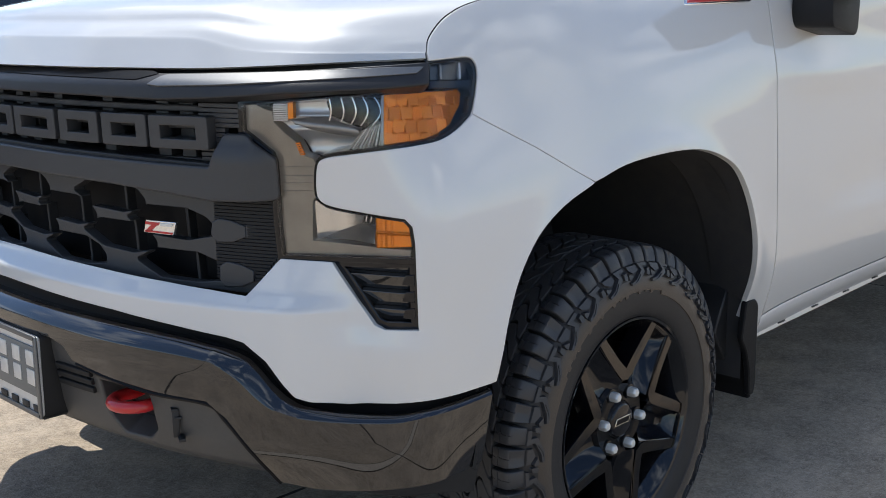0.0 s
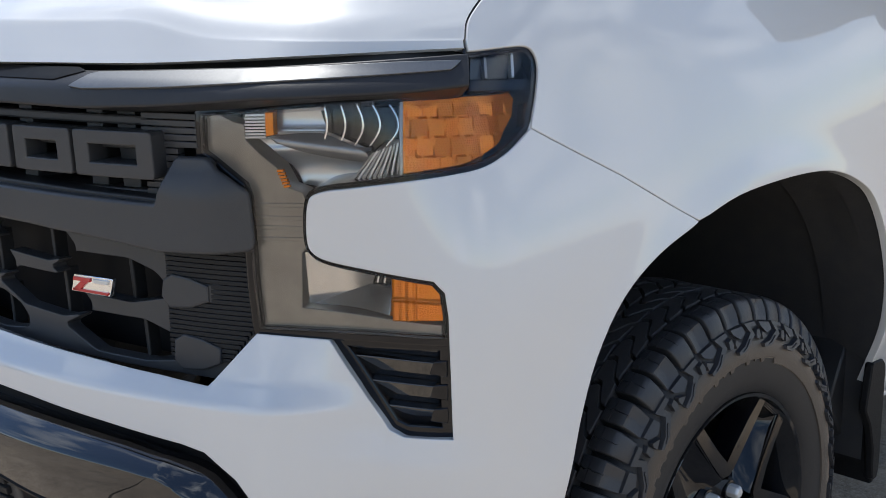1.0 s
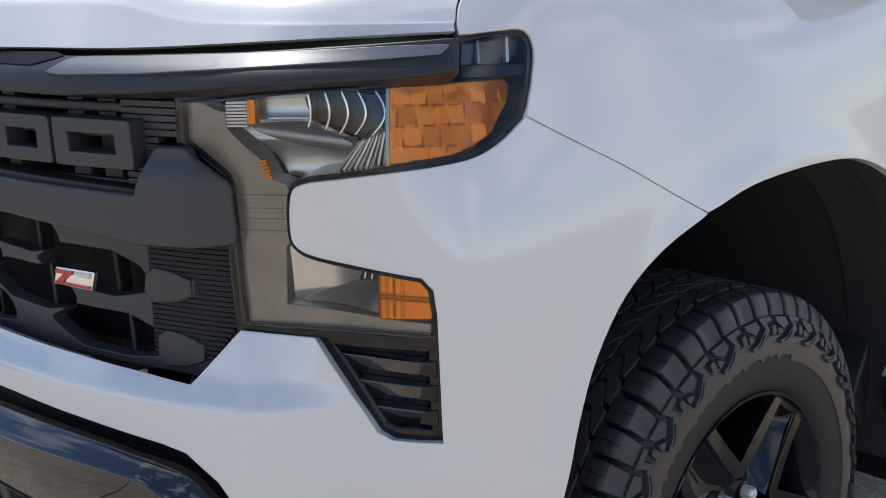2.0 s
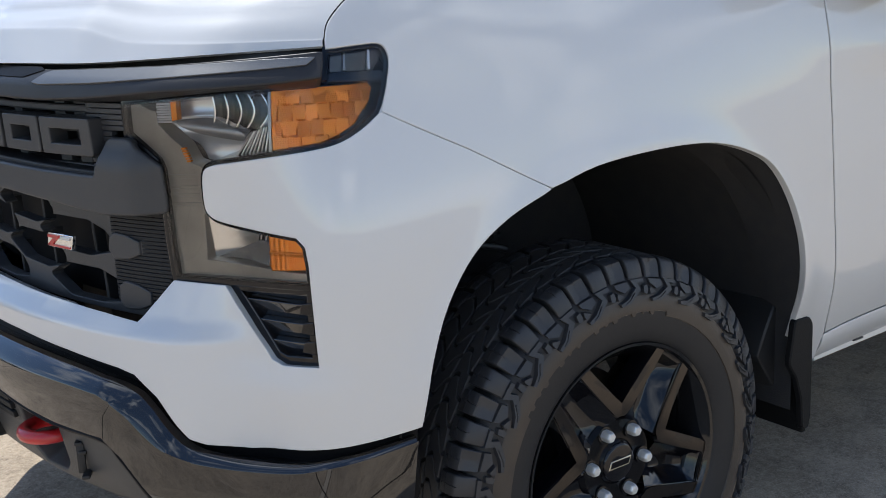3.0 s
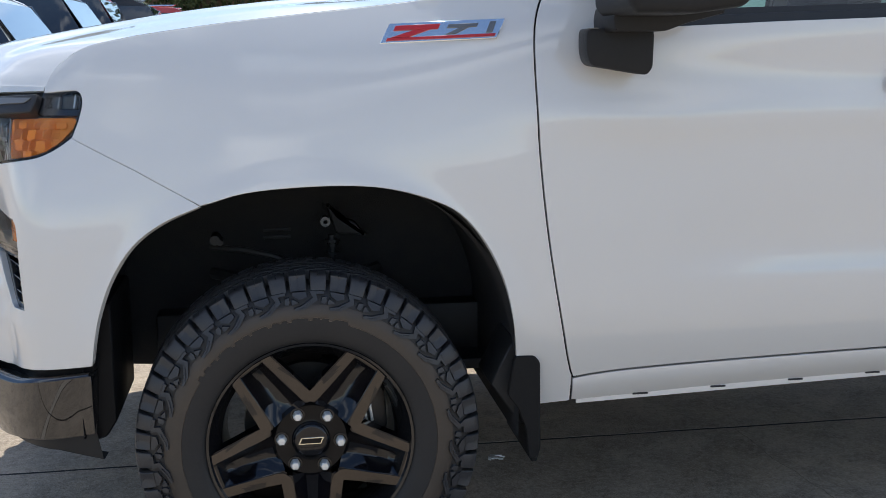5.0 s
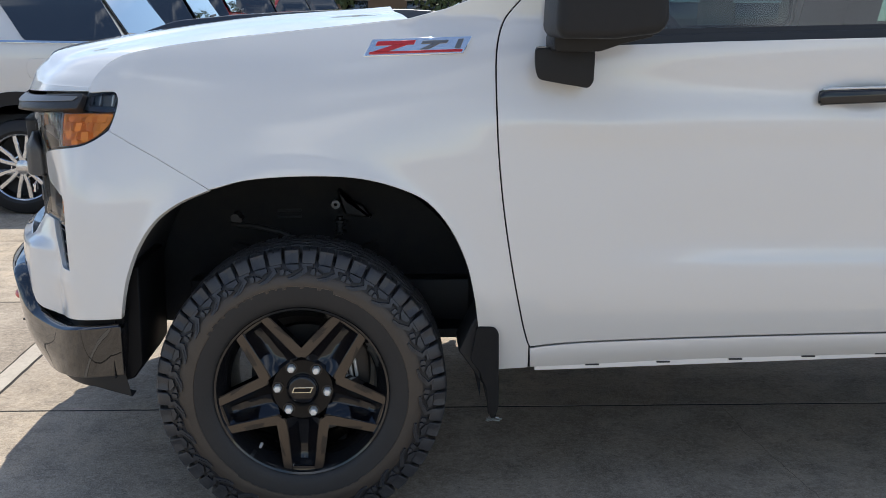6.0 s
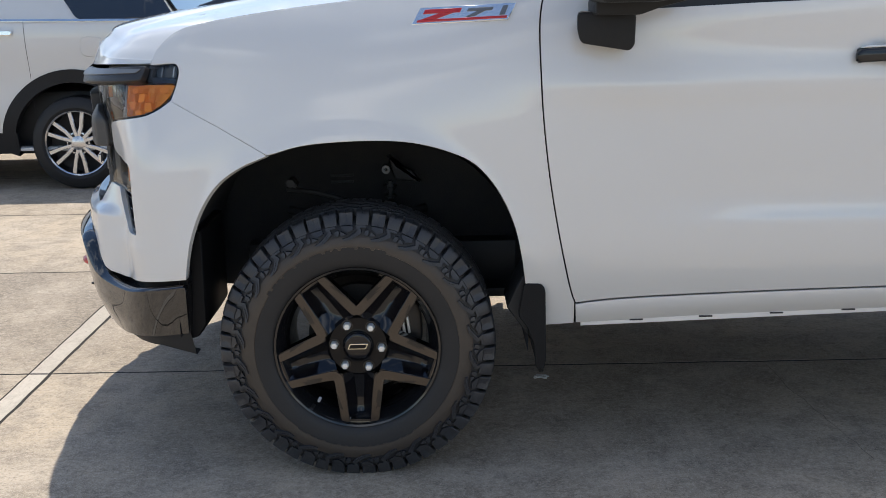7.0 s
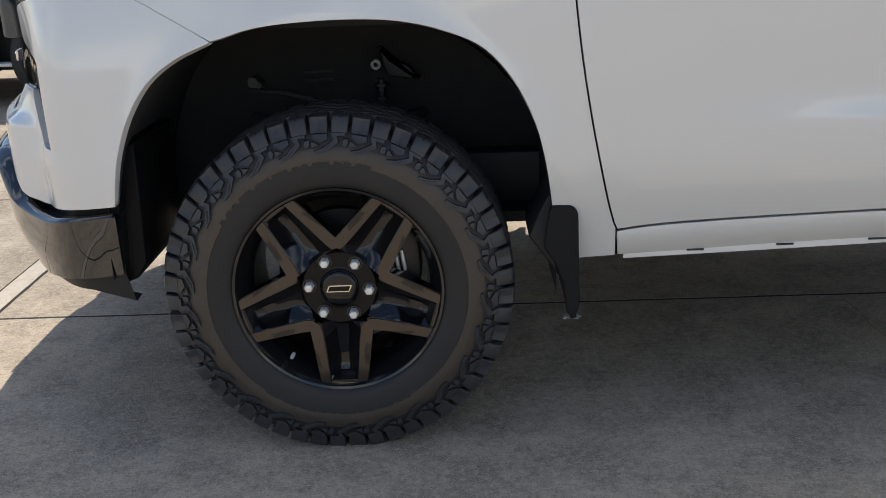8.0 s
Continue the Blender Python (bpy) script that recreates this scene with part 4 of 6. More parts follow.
# crossbar with its end boxes
cross = both([(0, .998), (.37, .992), (.52, .984), (.624, .974), (.748, .978), (.746, 1.050), (.692, 1.092), (.645, 1.092), (.622, 1.030), (.373, 1.034), (0, 1.037)])


def crossbar(u, z, extra=0.0):
    a, z = np.abs(np.atleast_1d(np.asarray(u, float))), np.atleast_1d(np.asarray(z, float))
    return skin(u, z, extra + .030 * (1 - ramp(a, .70, .76)) - .020 * ramp(z, 1.05, 1.095))


panel("crossbar", inset(rounded(cross, .006, 2), .001), crossbar, GRILLE, truck, step=.018, depth=.06, edge=.006, label="dark grey grille crossbar with boxy ends")
panel("crossbar_lip", both([(0, 1.034), (.373, 1.031), (.615, 1.027), (.617, 1.037), (.373, 1.043), (0, 1.047)]), moved(skin, .018), DARK, truck, step=.03, depth=.04, edge=.003)
# badge on the mesh
b0 = skin(.487, .908, .004)[0]
badge = part("grille_badge", prism([(-.043, -.013), (.035, -.013), (.043, .013), (-.035, .013)], -.004, .004, "x", .001), CHROME, truck, "small slanted badge in red and chrome")
yaw = math.atan2(b0[1] - skin(.52, .908)[0][1], skin(.52, .908)[0][0] - b0[0])
badge.matrix_basis = pose(b0[0] - .008, b0[1], b0[2], 0, 0, 0) @ Matrix.Rotation(radians(14), 4, "Z") @ Matrix.Scale(-1, 4, (0, 1, 0))
for lp, mt in (([(-.036, .004), (-.002, .004), (.0, .010), (-.034, .010)], RED), ([(-.038, -.010), (-.024, -.010), (-.006, .004), (-.020, .004)], RED), ([(-.038, -.011), (.033, -.011), (.034, -.007), (-.037, -.007)], RED),
               ([(.004, .004), (.034, .004), (.036, .010), (.006, .010)], PALE)):
    part("badge_stripe", prism(lp, -.0065, -.003, "x", .0005), mt, badge)
# bar over the grille with its satin strip
bar = both([(0, 1.163), (.315, 1.161), (.515, 1.158), (.640, 1.163), (.712, 1.168), (.784, 1.1735), (.847, 1.1755), (.905, 1.178), (.962, 1.181), (1.040, 1.187), (1.043, 1.224), (.777, 1.212), (.53, 1.206), (.40, 1.206), (0, 1.208)])


def brow(u, z, extra=0.0):
    a, z = np.abs(np.atleast_1d(np.asarray(u, float))), np.atleast_1d(np.asarray(z, float))
    return skin(u, z, extra + (.042 - .030 * ramp(z, 1.180, 1.225)) * (1 - .75 * ramp(a, .75, 1.04)) + .012 * ramp(a, .9, 1.04))


panel("grille_top_bar", inset(bar, .0025), brow, BAR, truck, step=.012, depth=.06, edge=.004, label="dark grey bar over the grille")
for s in (1, -1):
    strip = [(.498, 1.186), (.52, 1.1835), (.65, 1.187), (.78, 1.194), (1.016, 1.2065), (1.030, 1.216), (.95, 1.2155), (.777, 1.209), (.60, 1.2045), (.535, 1.2035), (.52, 1.200)]
    panel("satin_strip", [(s * a, b) for a, b in strip], moved(brow, .0035), SATIN, truck, step=.009, depth=.004, edge=.001, label="satin silver strip")
panel("bar_slot", both([(0, 1.1985), (.462, 1.1935), (.507, 1.2045), (.49, 1.2085), (0, 1.2115)]), moved(brow, .0022), POCKET, truck, step=.012, depth=.004, edge=.0008, label="black slot in the bar")
panel("hood_gap_lining", both([(0, 1.19), (.5, 1.19), (.8, 1.195), (1.05, 1.20), (1.052, 1.24), (.8, 1.235), (0, 1.235)]), moved(skin, -.03), DARK, truck, step=.04, depth=.02)

# headlights
LAMP = LAMP_TOP[:] + LAMP_LOW + [(1.009, .872), (.862, .867), (.744, .865), (.739, .926), (.737, 1.042), (.732, 1.057), (.693, 1.085), (.674, 1.098), (.676, 1.154), (.817, 1.167), (.914, 1.174), (1.041, 1.186)]


def lamp_parts(side):
    lamp_body = panel("headlight", inset(LAMP, -.004), moved(skin, -.005), WHEEL, truck, step=.02, depth=.07, edge=.003, mirror=side, label="C-shaped headlight with smoked bezel and amber corners",
                      holes=(inset(LAMP, .0045)[::-1],))
    panel("lamp_housing", inset(LAMP, -.001), moved(skin, -.075), DARK, lamp_body, step=.04, depth=.01, mirror=side)
    panel("lens", inset(LAMP, .005), moved(skin, -.003), LENS, lamp_body, step=.01, depth=.004, edge=.002, mirror=side, label="clear plastic lens")
    # smoked bezel: upright and lower band, open for the lower lamp
    bez = [(.674, 1.103), (.722, 1.066), (.733, 1.042), (.738, .970), (.743, .871), (.862, .872), (.998, .877), (.998, .888), (.935, .890), (.803, .897), (.806, .972), (.816, .984), (.8175, 1.036), (.813, 1.050),
           (.794, 1.056), (.780, 1.081), (.759, 1.097), (.7375, 1.117), (.7365, 1.136), (.722, 1.139), (.705, 1.146), (.676, 1.150)]
    panel("bezel", bez, moved(skin, -.016), SMOKE, lamp_body, step=.014, depth=.03, edge=.002, mirror=side, label="smoked grey inner bezel")
    for z in (.986, 1.001, 1.014, 1.031):
        panel("bezel_rib", [(.745, z), (.815, z + .002), (.815, z + .006), (.745, z + .004)], moved(skin, -.0145), SMOKE, lamp_body, step=.02, depth=.004, edge=.001, mirror=side)
    # main reflector: a mirrored bowl in three tiers
    def bowl(u, z):
        u, z = np.atleast_1d(u), np.atleast_1d(z)
        tier = np.where(z > 1.127, (z - 1.146) / .020, np.where(z > 1.099, (z - 1.113) / .014, (z - 1.078) / .021))
        e = np.clip(1 - ((u - .865) / .15) ** 2, 0, 1)
        return skin(u, z, -.024 - .040 * e - .006 * np.clip(1 - tier ** 2, 0, 1) + .10 * (z - 1.115))
    panel("reflector", [(.7385, 1.117), (.759, 1.098), (.781, 1.081), (.795, 1.057), (.817, 1.053), (.876, 1.061), (.948, 1.076), (.948, 1.166), (.890, 1.164), (.832, 1.156), (.778, 1.152), (.738, 1.148)], bowl, REFLECT, lamp_body,
          step=.008, depth=.004, mirror=side, label="chromed reflector bowl in three tiers")
    for k in range(8):
        z = 1.1195 + .0040 * k
        panel("side_flute", [(.7385 + .001 * (k % 2), z), (.768, z + .001), (.768, z + .0032), (.7385 + .001 * (k % 2), z + .0022)], moved(skin, -.017), RIB, lamp_body, step=.02, depth=.010, edge=.0006, mirror=side)
    panel("marker_strip", [(.769, 1.123), (.7785, 1.125), (.7785, 1.153), (.768, 1.152)], moved(skin, -.018), AMBER, lamp_body, step=.01, depth=.010, edge=.001, mirror=side, label="narrow amber marker strip")
    for k in range(6):
        f = k / 6
        u, z = .782 + .009 * f, 1.080 - .024 * f
        panel("marker_bar", [(u, z - .0024), (u + .0085, z - .0012), (u + .0085, z + .0010), (u, z)], moved(skin, -.0135), AMBER, lamp_body, step=.01, depth=.004, edge=.0005, mirror=side)
    # smooth lobe under the hollow
    lobe = smoothed([(.776, 1.122), (.800, 1.126), (.838, 1.127), (.868, 1.119), (.892, 1.110), (.905, 1.102), (.896, 1.093), (.862, 1.096), (.820, 1.104), (.793, 1.113)], 3)
    panel("reflector_lobe", lobe, lambda u, z: skin(u, z, -.030 + .016 * np.clip(1 - ((np.atleast_1d(z) - 1.110 + .10 * (np.atleast_1d(u) - .84)) / .017) ** 2, 0, 1)), LOBE, lamp_body, step=.006, depth=.02, edge=.001, mirror=side)
    # black hollow with bright curved vanes before it
    panel("lamp_hollow", [(.836, 1.153), (.862, 1.157), (.942, 1.158), (.947, 1.148), (.947, 1.122), (.922, 1.119), (.904, 1.104), (.892, 1.111), (.868, 1.120), (.846, 1.129)], moved(skin, -.040), WHEEL, lamp_body, step=.012, depth=.01, mirror=side)
    for u0, lean in ((.846, .004), (.868, .006), (.889, .008), (.909, .010), (.931, .012)):
        curve = [(u0 + lean * math.sin(math.pi * min(1, q / 9)) - .012 * max(0, q / 9 - .6) ** 1.3, 1.1630 - .050 * q / 9) for q in range(10)]
        panel("reflector_vane", curve + [(a + .0016, b) for a, b in reversed(curve)], moved(skin, -.022), CHROME, lamp_body, step=.01, depth=.012, edge=.0006, mirror=side)
    for k in range(9):
        f = k / 8
        u, z = .880 + .060 * f, 1.0695 + .008 * f
        panel("reflector_flute", [(u, z), (u + .0022, z), (.912 + .036 * f, 1.104 + .012 * f), (.910 + .036 * f, 1.105 + .012 * f)], moved(skin, -.025), RIB if k % 2 else LOBE, lamp_body, step=.012, depth=.006, edge=.0005, mirror=side)
    # amber corner: a pressed lens with rows of blocks, drawn in from the lamp's edge
    def pressed(u, z):
        u, z = np.atleast_1d(u), np.atleast_1d(z)
        row = np.floor((z - 1.076) / .0232)
        # prisms: each block leans its own way, with a fine step between blocks
        col = u * 44 + .37 * row
        lean = np.sin(np.floor(col) * 2.4 + row * 1.7)
        calm = ramp(u, .951, .958) * (1 - ramp(z, 1.157, 1.165))
        return skin(u, z, -.0165 + calm * (.0042 * lean * (col % 1 - .5) + .0046 * np.cos(np.floor(col) * 1.3 + row * 2.1) * ((z - 1.076) / .0232 % 1 - .5)) - .012 * ramp(u, 1.085, 1.135))
    panel("amber_lamp", [(.951, 1.080), (1.026, 1.089), (1.064, 1.100), (1.092, 1.114), (1.124, 1.147), (1.131, 1.163), (1.124, 1.1700), (1.03, 1.1690), (.951, 1.166)], pressed, AMBER, lamp_body, step=.0026, depth=.02, edge=.002, mirror=side, label="faceted amber turn lamp")
    panel("amber_frame", [(.9475, 1.078), (.951, 1.078), (.951, 1.1665), (.9475, 1.1665)], moved(skin, -.012), LOBE, lamp_body, step=.012, depth=.02, edge=.0008, mirror=side)
    panel("upper_cover", [(1.055, 1.190), (1.136, 1.190), (1.150, 1.204), (1.152, 1.219), (1.140, 1.228), (1.060, 1.224)], lambda u, z: skin(u, z, -.030 + .25 * (np.atleast_1d(z) - 1.19)), COVER, lamp_body, step=.01, depth=.01, mirror=side, label="smoky upper chamber of the lamp, tinted with the reflected sky's blue")
    panel("upper_divider", [(1.052, 1.178), (1.145, 1.176), (1.150, 1.188), (1.052, 1.189)], moved(skin, -.013), WHEEL, lamp_body, step=.012, depth=.015, mirror=side)
    for u in (1.082, 1.127):
        panel("upper_vane", [(u, 1.192), (u + .0035, 1.192), (u + .006, 1.222), (u + .003, 1.222)], moved(skin, -.018), RIB if u > 1.1 else LOBE, lamp_body, step=.012, depth=.008, edge=.0008, mirror=side)
    # lower lamp: two mirrored planes that meet in a slanting crease
    def folded(u, z, k):
        u, z = np.atleast_1d(u), np.atleast_1d(z)
        return skin(u, z, -.036 + k * (z - (.899 + .376 * (u - .811))) - .010 * np.sin((u - .80) / .13 * math.pi))
    panel("lower_reflector", [(.811, .8995), (.930, .944), (.929, .950), (.904, .953), (.837, .964), (.808, .971), (.805, .900)], lambda u, z: folded(u, z, .18), BRIGHT, lamp_body, step=.012, depth=.01, edge=.0006, mirror=side, label="bright lower reflector")
    panel("lower_ramp", [(.811, .899), (.930, .899), (.930, .9435)], lambda u, z: folded(u, z, -.55), BRIGHT, lamp_body, step=.012, depth=.01, edge=.0006, mirror=side)
    panel("lower_socket", [(.908, .949), (.929, .949), (.929, .938), (.902, .934)], moved(skin, -.028), WHEEL, lamp_body, step=.01, depth=.008, mirror=side)
    for u in (.909, .919):
        panel("socket_vane", [(u, .937), (u + .0016, .937), (u + .0046, .949), (u + .003, .949)], moved(skin, -.024), CHROME, lamp_body, step=.01, depth=.004, edge=.0005, mirror=side)
    panel("lower_amber", [(.934, .892), (1.003, .898), (1.000, .934), (.988, .943), (.934, .950)], lambda u, z: skin(u, z, -.014 + .0014 * np.abs(np.sin(np.atleast_1d(u) * 330)) * (np.atleast_1d(u) < .968) + .002 * (np.abs(np.atleast_1d(z) - .920) < .0015)), AMBER, lamp_body, step=.0035, depth=.02, mirror=side)
    # side air vent under the lamp
    vent_loop = [(1.008, .746), (.951, .7435), (.932, .751), (.852, .860), (1.006, .868)]
    vent = panel("side_vent", inset(vent_loop, -.004), moved(skin, -.012), WHEEL, truck, step=.02, depth=.05, edge=.003, mirror=side, holes=(inset(vent_loop, .008)[::-1],), label="gloss black louvred vent")
    panel("vent_back", vent_loop, moved(skin, -.055), DARK, vent, step=.03, depth=.01, mirror=side)
    for k in range(4):
        z = .752 + .0315 * k
        top = min(z + .0235, .862)
        a = .932 - .080 * (z - .751) / .11
        panel("louvre", [(a, z), (1.004, z), (1.004, top), (a - .80 * (top - z), top)], lambda u, zz, z=z: skin(u, zz, -.024 + .42 * (zz - z)), BUMPER, vent, step=.01, depth=.020, edge=.002, mirror=side)
        if k < 3:
            panel("louvre_stop", [(.984, z + .012), (1.004, z + .010), (1.004, z + .029), (.990, z + .027)], moved(skin, -.010), WHEEL, vent, step=.01, depth=.02, edge=.002, mirror=side)


for side in SIDES:
    lamp_parts(side)
# ---- wheels ----
R_OUT = .408      # tyre radius; the wheel's middle plane is y = 0, its outer side is -y


def tyre_mesh():
    """Carcass with sidewalls, and tread and shoulder blocks."""
    half = [(.232, -.105), (.240, -.1175), (.247, -.1255), (.256, -.1305), (.272, -.1345), (.296, -.1372), (.320, -.1375), (.340, -.1345), (.356, -.1295), (.368, -.1225), (.377, -.112), (.383, -.098), (.385, -.06), (.385, 0)]
    prof = half + [(r, -y) for r, y in reversed(half[:-1])]
    vs, fs = revolve(prof, 160)
    carcass = solid(vs, fs)
    bm, inner = bmesh.new(), bmesh.new()
    rng = random.Random(5)

    def block(loop, r0, r1, ang):
        """A tread block: loop of (degrees, y), from radius r0 to r1, its rim a little rounded."""
        n = len(loop)
        ca, cy = sum(a for a, y in loop) / n, sum(y for a, y in loop) / n
        lo, hi = [], []
        for a, y in loop:
            t = radians(ang + a)
            lo.append(inner.verts.new((r0 * math.cos(t), y, r0 * math.sin(t))))
            t2, y2 = radians(ang + ca + (a - ca) * .93), cy + (y - cy) * .94
            hi.append((inner.verts.new(((r1 - .0016) * math.cos(t), y, (r1 - .0016) * math.sin(t))), inner.verts.new((r1 * math.cos(t2), y2, r1 * math.sin(t2)))))
        faces = [inner.faces.new([h[1] for h in hi])]
        for i in range(n):
            j = (i + 1) % n
            faces.append(inner.faces.new((lo[i], lo[j], hi[j][0], hi[i][0])))
            faces.append(inner.faces.new((hi[i][0], hi[j][0], hi[j][1], hi[i][1])))
        bmesh.ops.recalc_face_normals(inner, faces=faces)

    N = 52
    st = 360 / N
    # shoulder section: radius, distance from the middle, how deep a sipe is cut there
    SECTION = ((.380, .0695, 0), (.4055, .0700, 0), (.4076, .0722, 0), (R_OUT, .0790, 0), (R_OUT, .0856, 0), (R_OUT - .0022, .0863, 1), (R_OUT, .0870, 0), (R_OUT - .0006, .0960, 0), (R_OUT - .0026, .1055, 0),
               (R_OUT - .0052, .1098, 0), (R_OUT - .0088, .1128, 0), (.3905, .1180, 0), (.3790, .1225, 0), (.3700, .1245, 0))

    def shoulder(a, s, c0, c1, notch):
        """A shoulder block: flat top with a cross of fine sipes, a crisp outer edge and a stepped outer wall."""
        rows, mid = [], (c0 + c1) / 2
        for k, (rr, yy, cut) in enumerate(SECTION):
            row = []
            for q, drop in ((c0, .0022), (c0 + .20, .0004), (c0 + .34, 0), (mid - .42, 0), (mid - .10, 0), (mid, .0024), (mid + .10, 0), (mid + .42, 0), (c1 - .34, 0), (c1 - .20, .0004), (c1, .0022)):
                wig = .22 * math.sin(yy * 420) if abs(q - mid) < .2 else 0
                d = drop if k > 0 else 0
                if abs(q - mid) < .2 and k > 9:
                    d = 0
                # a pocket in the outer wall of every other block
                if notch and 9 < k < 13 and abs(q - mid) < .5:
                    d += .0042
                t, r2 = radians(a + q + wig), rr - d * (.7 if k > 9 else 1)
                row.append(bm.verts.new((r2 * math.cos(t), s * (yy - (d if k > 9 else 0)), r2 * math.sin(t))))
            rows.append(row)
        m = len(rows[0])
        fs = [bm.faces.new((p[k], p[k + 1], q[k + 1], q[k])) for p, q in zip(rows, rows[1:]) for k in range(m - 1)]
        for k, q in ((0, c0), (m - 1, c1)):
            t = radians(a + q)
            low = [bm.verts.new((.372 * math.cos(t), s * yy, .372 * math.sin(t))) for yy in (.0695, .119)]
            fs.append(bm.faces.new([r[k] for r in rows] + [low[1], low[0]]))
        bmesh.ops.recalc_face_normals(bm, faces=fs)
        if fs[4 * (m - 1) + 2].normal.dot(Vector((math.cos(radians(a)), 0, math.sin(radians(a))))) < 0:
            bmesh.ops.reverse_faces(bm, faces=fs)

    def wave(y):
        return 3.1 * math.sin((y + .010) * 78) + .7 * math.sin(y * 190)

    for i in range(N):
        a = i * st
        wob = rng.uniform(-.12, .12)
        for s in (-1, 1):
            shoulder(a + wob + (0 if s < 0 else 3.5), s, .15, st - (.95 if i % 2 else 1.25), i % 2)
        # inner rows: closely fitted blocks parted by winding grooves
        for y0, y1, shift in ((-.0665, -.0240, 1.2), (-.0205, .0205, 2.4), (.0240, .0665, 1.2)):
            ys_ = [y0 + (y1 - y0) * k / 5 for k in range(6)]
            tilt = .0016 if (i + int(shift)) % 2 else -.0012
            left = [(wave(y), y + (tilt if k in (0, 5) else 0)) for k, y in enumerate(ys_)]
            right = [(wave(y) + st - 1.15, y - (tilt if k in (0, 5) else 0)) for k, y in enumerate(ys_)]
            block(left + right[::-1], .381, R_OUT - .0004, a + shift)
    return carcass, bm, inner


def sidewall_at(r):
    return -float(np.interp(r, [.256, .272, .296, .320, .340, .356, .368, .377], [.1305, .1345, .1372, .1375, .1345, .1295, .1225, .112]))


def sidewall_mesh():
    """Raised angular ornament below the shoulder, one figure for every second block."""
    bm = bmesh.new()
    step = 360 / 26
    # hooked ribbon, wedge in its hook, small tooth: (degrees, radius), and how far they stand out
    FIGURE = (([(.6, .3715), (6.3, .3715), (5.1, .3560), (8.8, .3400), (12.4, .3345), (11.9, .3265), (7.7, .3285), (2.6, .3500), (3.3, .3620), (.6, .3625)], .0050),
              ([(6.9, .3690), (12.6, .3700), (12.3, .3600), (9.6, .3490), (6.6, .3560)], .0034),
              ([(9.6, .3450), (12.9, .3395), (13.1, .3500), (12.4, .3560)], .0048),
              ([(-.5, .3600), (1.5, .3580), (1.9, .3440), (.2, .3400), (-.7, .3480)], .0040),
              ([(5.0, .3470), (8.4, .3330), (10.6, .3308), (8.2, .3375), (5.9, .3490)], .0066))
    for i in range(26):
        a0 = i * step
        for loop, lift in FIGURE:
            n = len(loop)
            ring = inset([(a * .0061, r) for a, r in loop], .0016)
            lo = [bm.verts.new((r * math.cos(radians(a0 + a)), sidewall_at(r) + .002, r * math.sin(radians(a0 + a)))) for a, r in loop]
            hi = [bm.verts.new((r * math.cos(radians(a0 + a / .0061)), sidewall_at(r) - lift - .0032, r * math.sin(radians(a0 + a / .0061)))) for a, r in ring]
            fs = [bm.faces.new(hi)]
            for k in range(n):
                fs.append(bm.faces.new((lo[k], lo[(k + 1) % n], hi[(k + 1) % n], hi[k])))
            bmesh.ops.recalc_face_normals(bm, faces=fs)
            if fs[0].normal.y > 0:
                bmesh.ops.reverse_faces(bm, faces=fs)
    return bm


def ring_mesh():
    """The scuffed band between the smooth inner sidewall and the ornament; worn raised writing leaves teeth along parts of its inner edge."""
    bm = bmesh.new()
    prev = None
    for i in range(721):
        deg = i * .5
        a = radians(deg)
        tooth = 0.0
        for lo_, hi_, tall in ((72, 146, .0085), (232, 302, .0045)):
            if lo_ < deg < hi_:
                k = (deg - lo_) / 8.9
                f = k % 1
                tooth = tall if f < .78 else .002
                if .30 < f < .44 and int(k) % 2:
                    tooth *= .55
        tooth += .0007 * noise.noise(Vector((math.cos(a) * 30, math.sin(a) * 30, 4)))
        row = [bm.verts.new((r * math.cos(a), sidewall_at(r) - d, r * math.sin(a))) for r, d in ((.2985 + tooth, -.0005), (.3000 + tooth, .0024), (.3115, .0030), (.322, .0026), (.330, .0018), (.337, .0008), (.3395, -.0005))]
        if prev:
            for p, q, s, t in zip(prev, prev[1:], row[1:], row):
                bm.faces.new((p, q, s, t))
        prev = row
    bmesh.ops.recalc_face_normals(bm, faces=bm.faces[:])
    if sum(f.normal.y for f in bm.faces) > 0:
        bmesh.ops.reverse_faces(bm, faces=bm.faces[:])
    return bm


def spoke_face(r):
    """How far out the spokes' faces stand, by radius."""
    return float(np.interp(r, [.05, .09, .13, .20, .207, .24], [-.1100, -.1128, -.1126, -.1108, -.1112, -.1180]))


def bar_on_face(loop, lift, deep, bm, bevel=.0015):
    """A bar whose outline is (x, z) in the wheel's plane and whose face follows the spokes."""
    top = [bm.verts.new((x, spoke_face(math.hypot(x, z)) - lift, z)) for x, z in loop]
    low = [bm.verts.new((x, spoke_face(math.hypot(x, z)) + deep, z)) for x, z in loop]
    fs = [bm.faces.new(top)]
    n = len(loop)
    for i in range(n):
        fs.append(bm.faces.new((top[i], low[i], low[(i + 1) % n], top[(i + 1) % n])))
    bmesh.ops.recalc_face_normals(bm, faces=fs)
    if fs[0].normal.y > 0:
        bmesh.ops.reverse_faces(bm, faces=fs)
    return fs


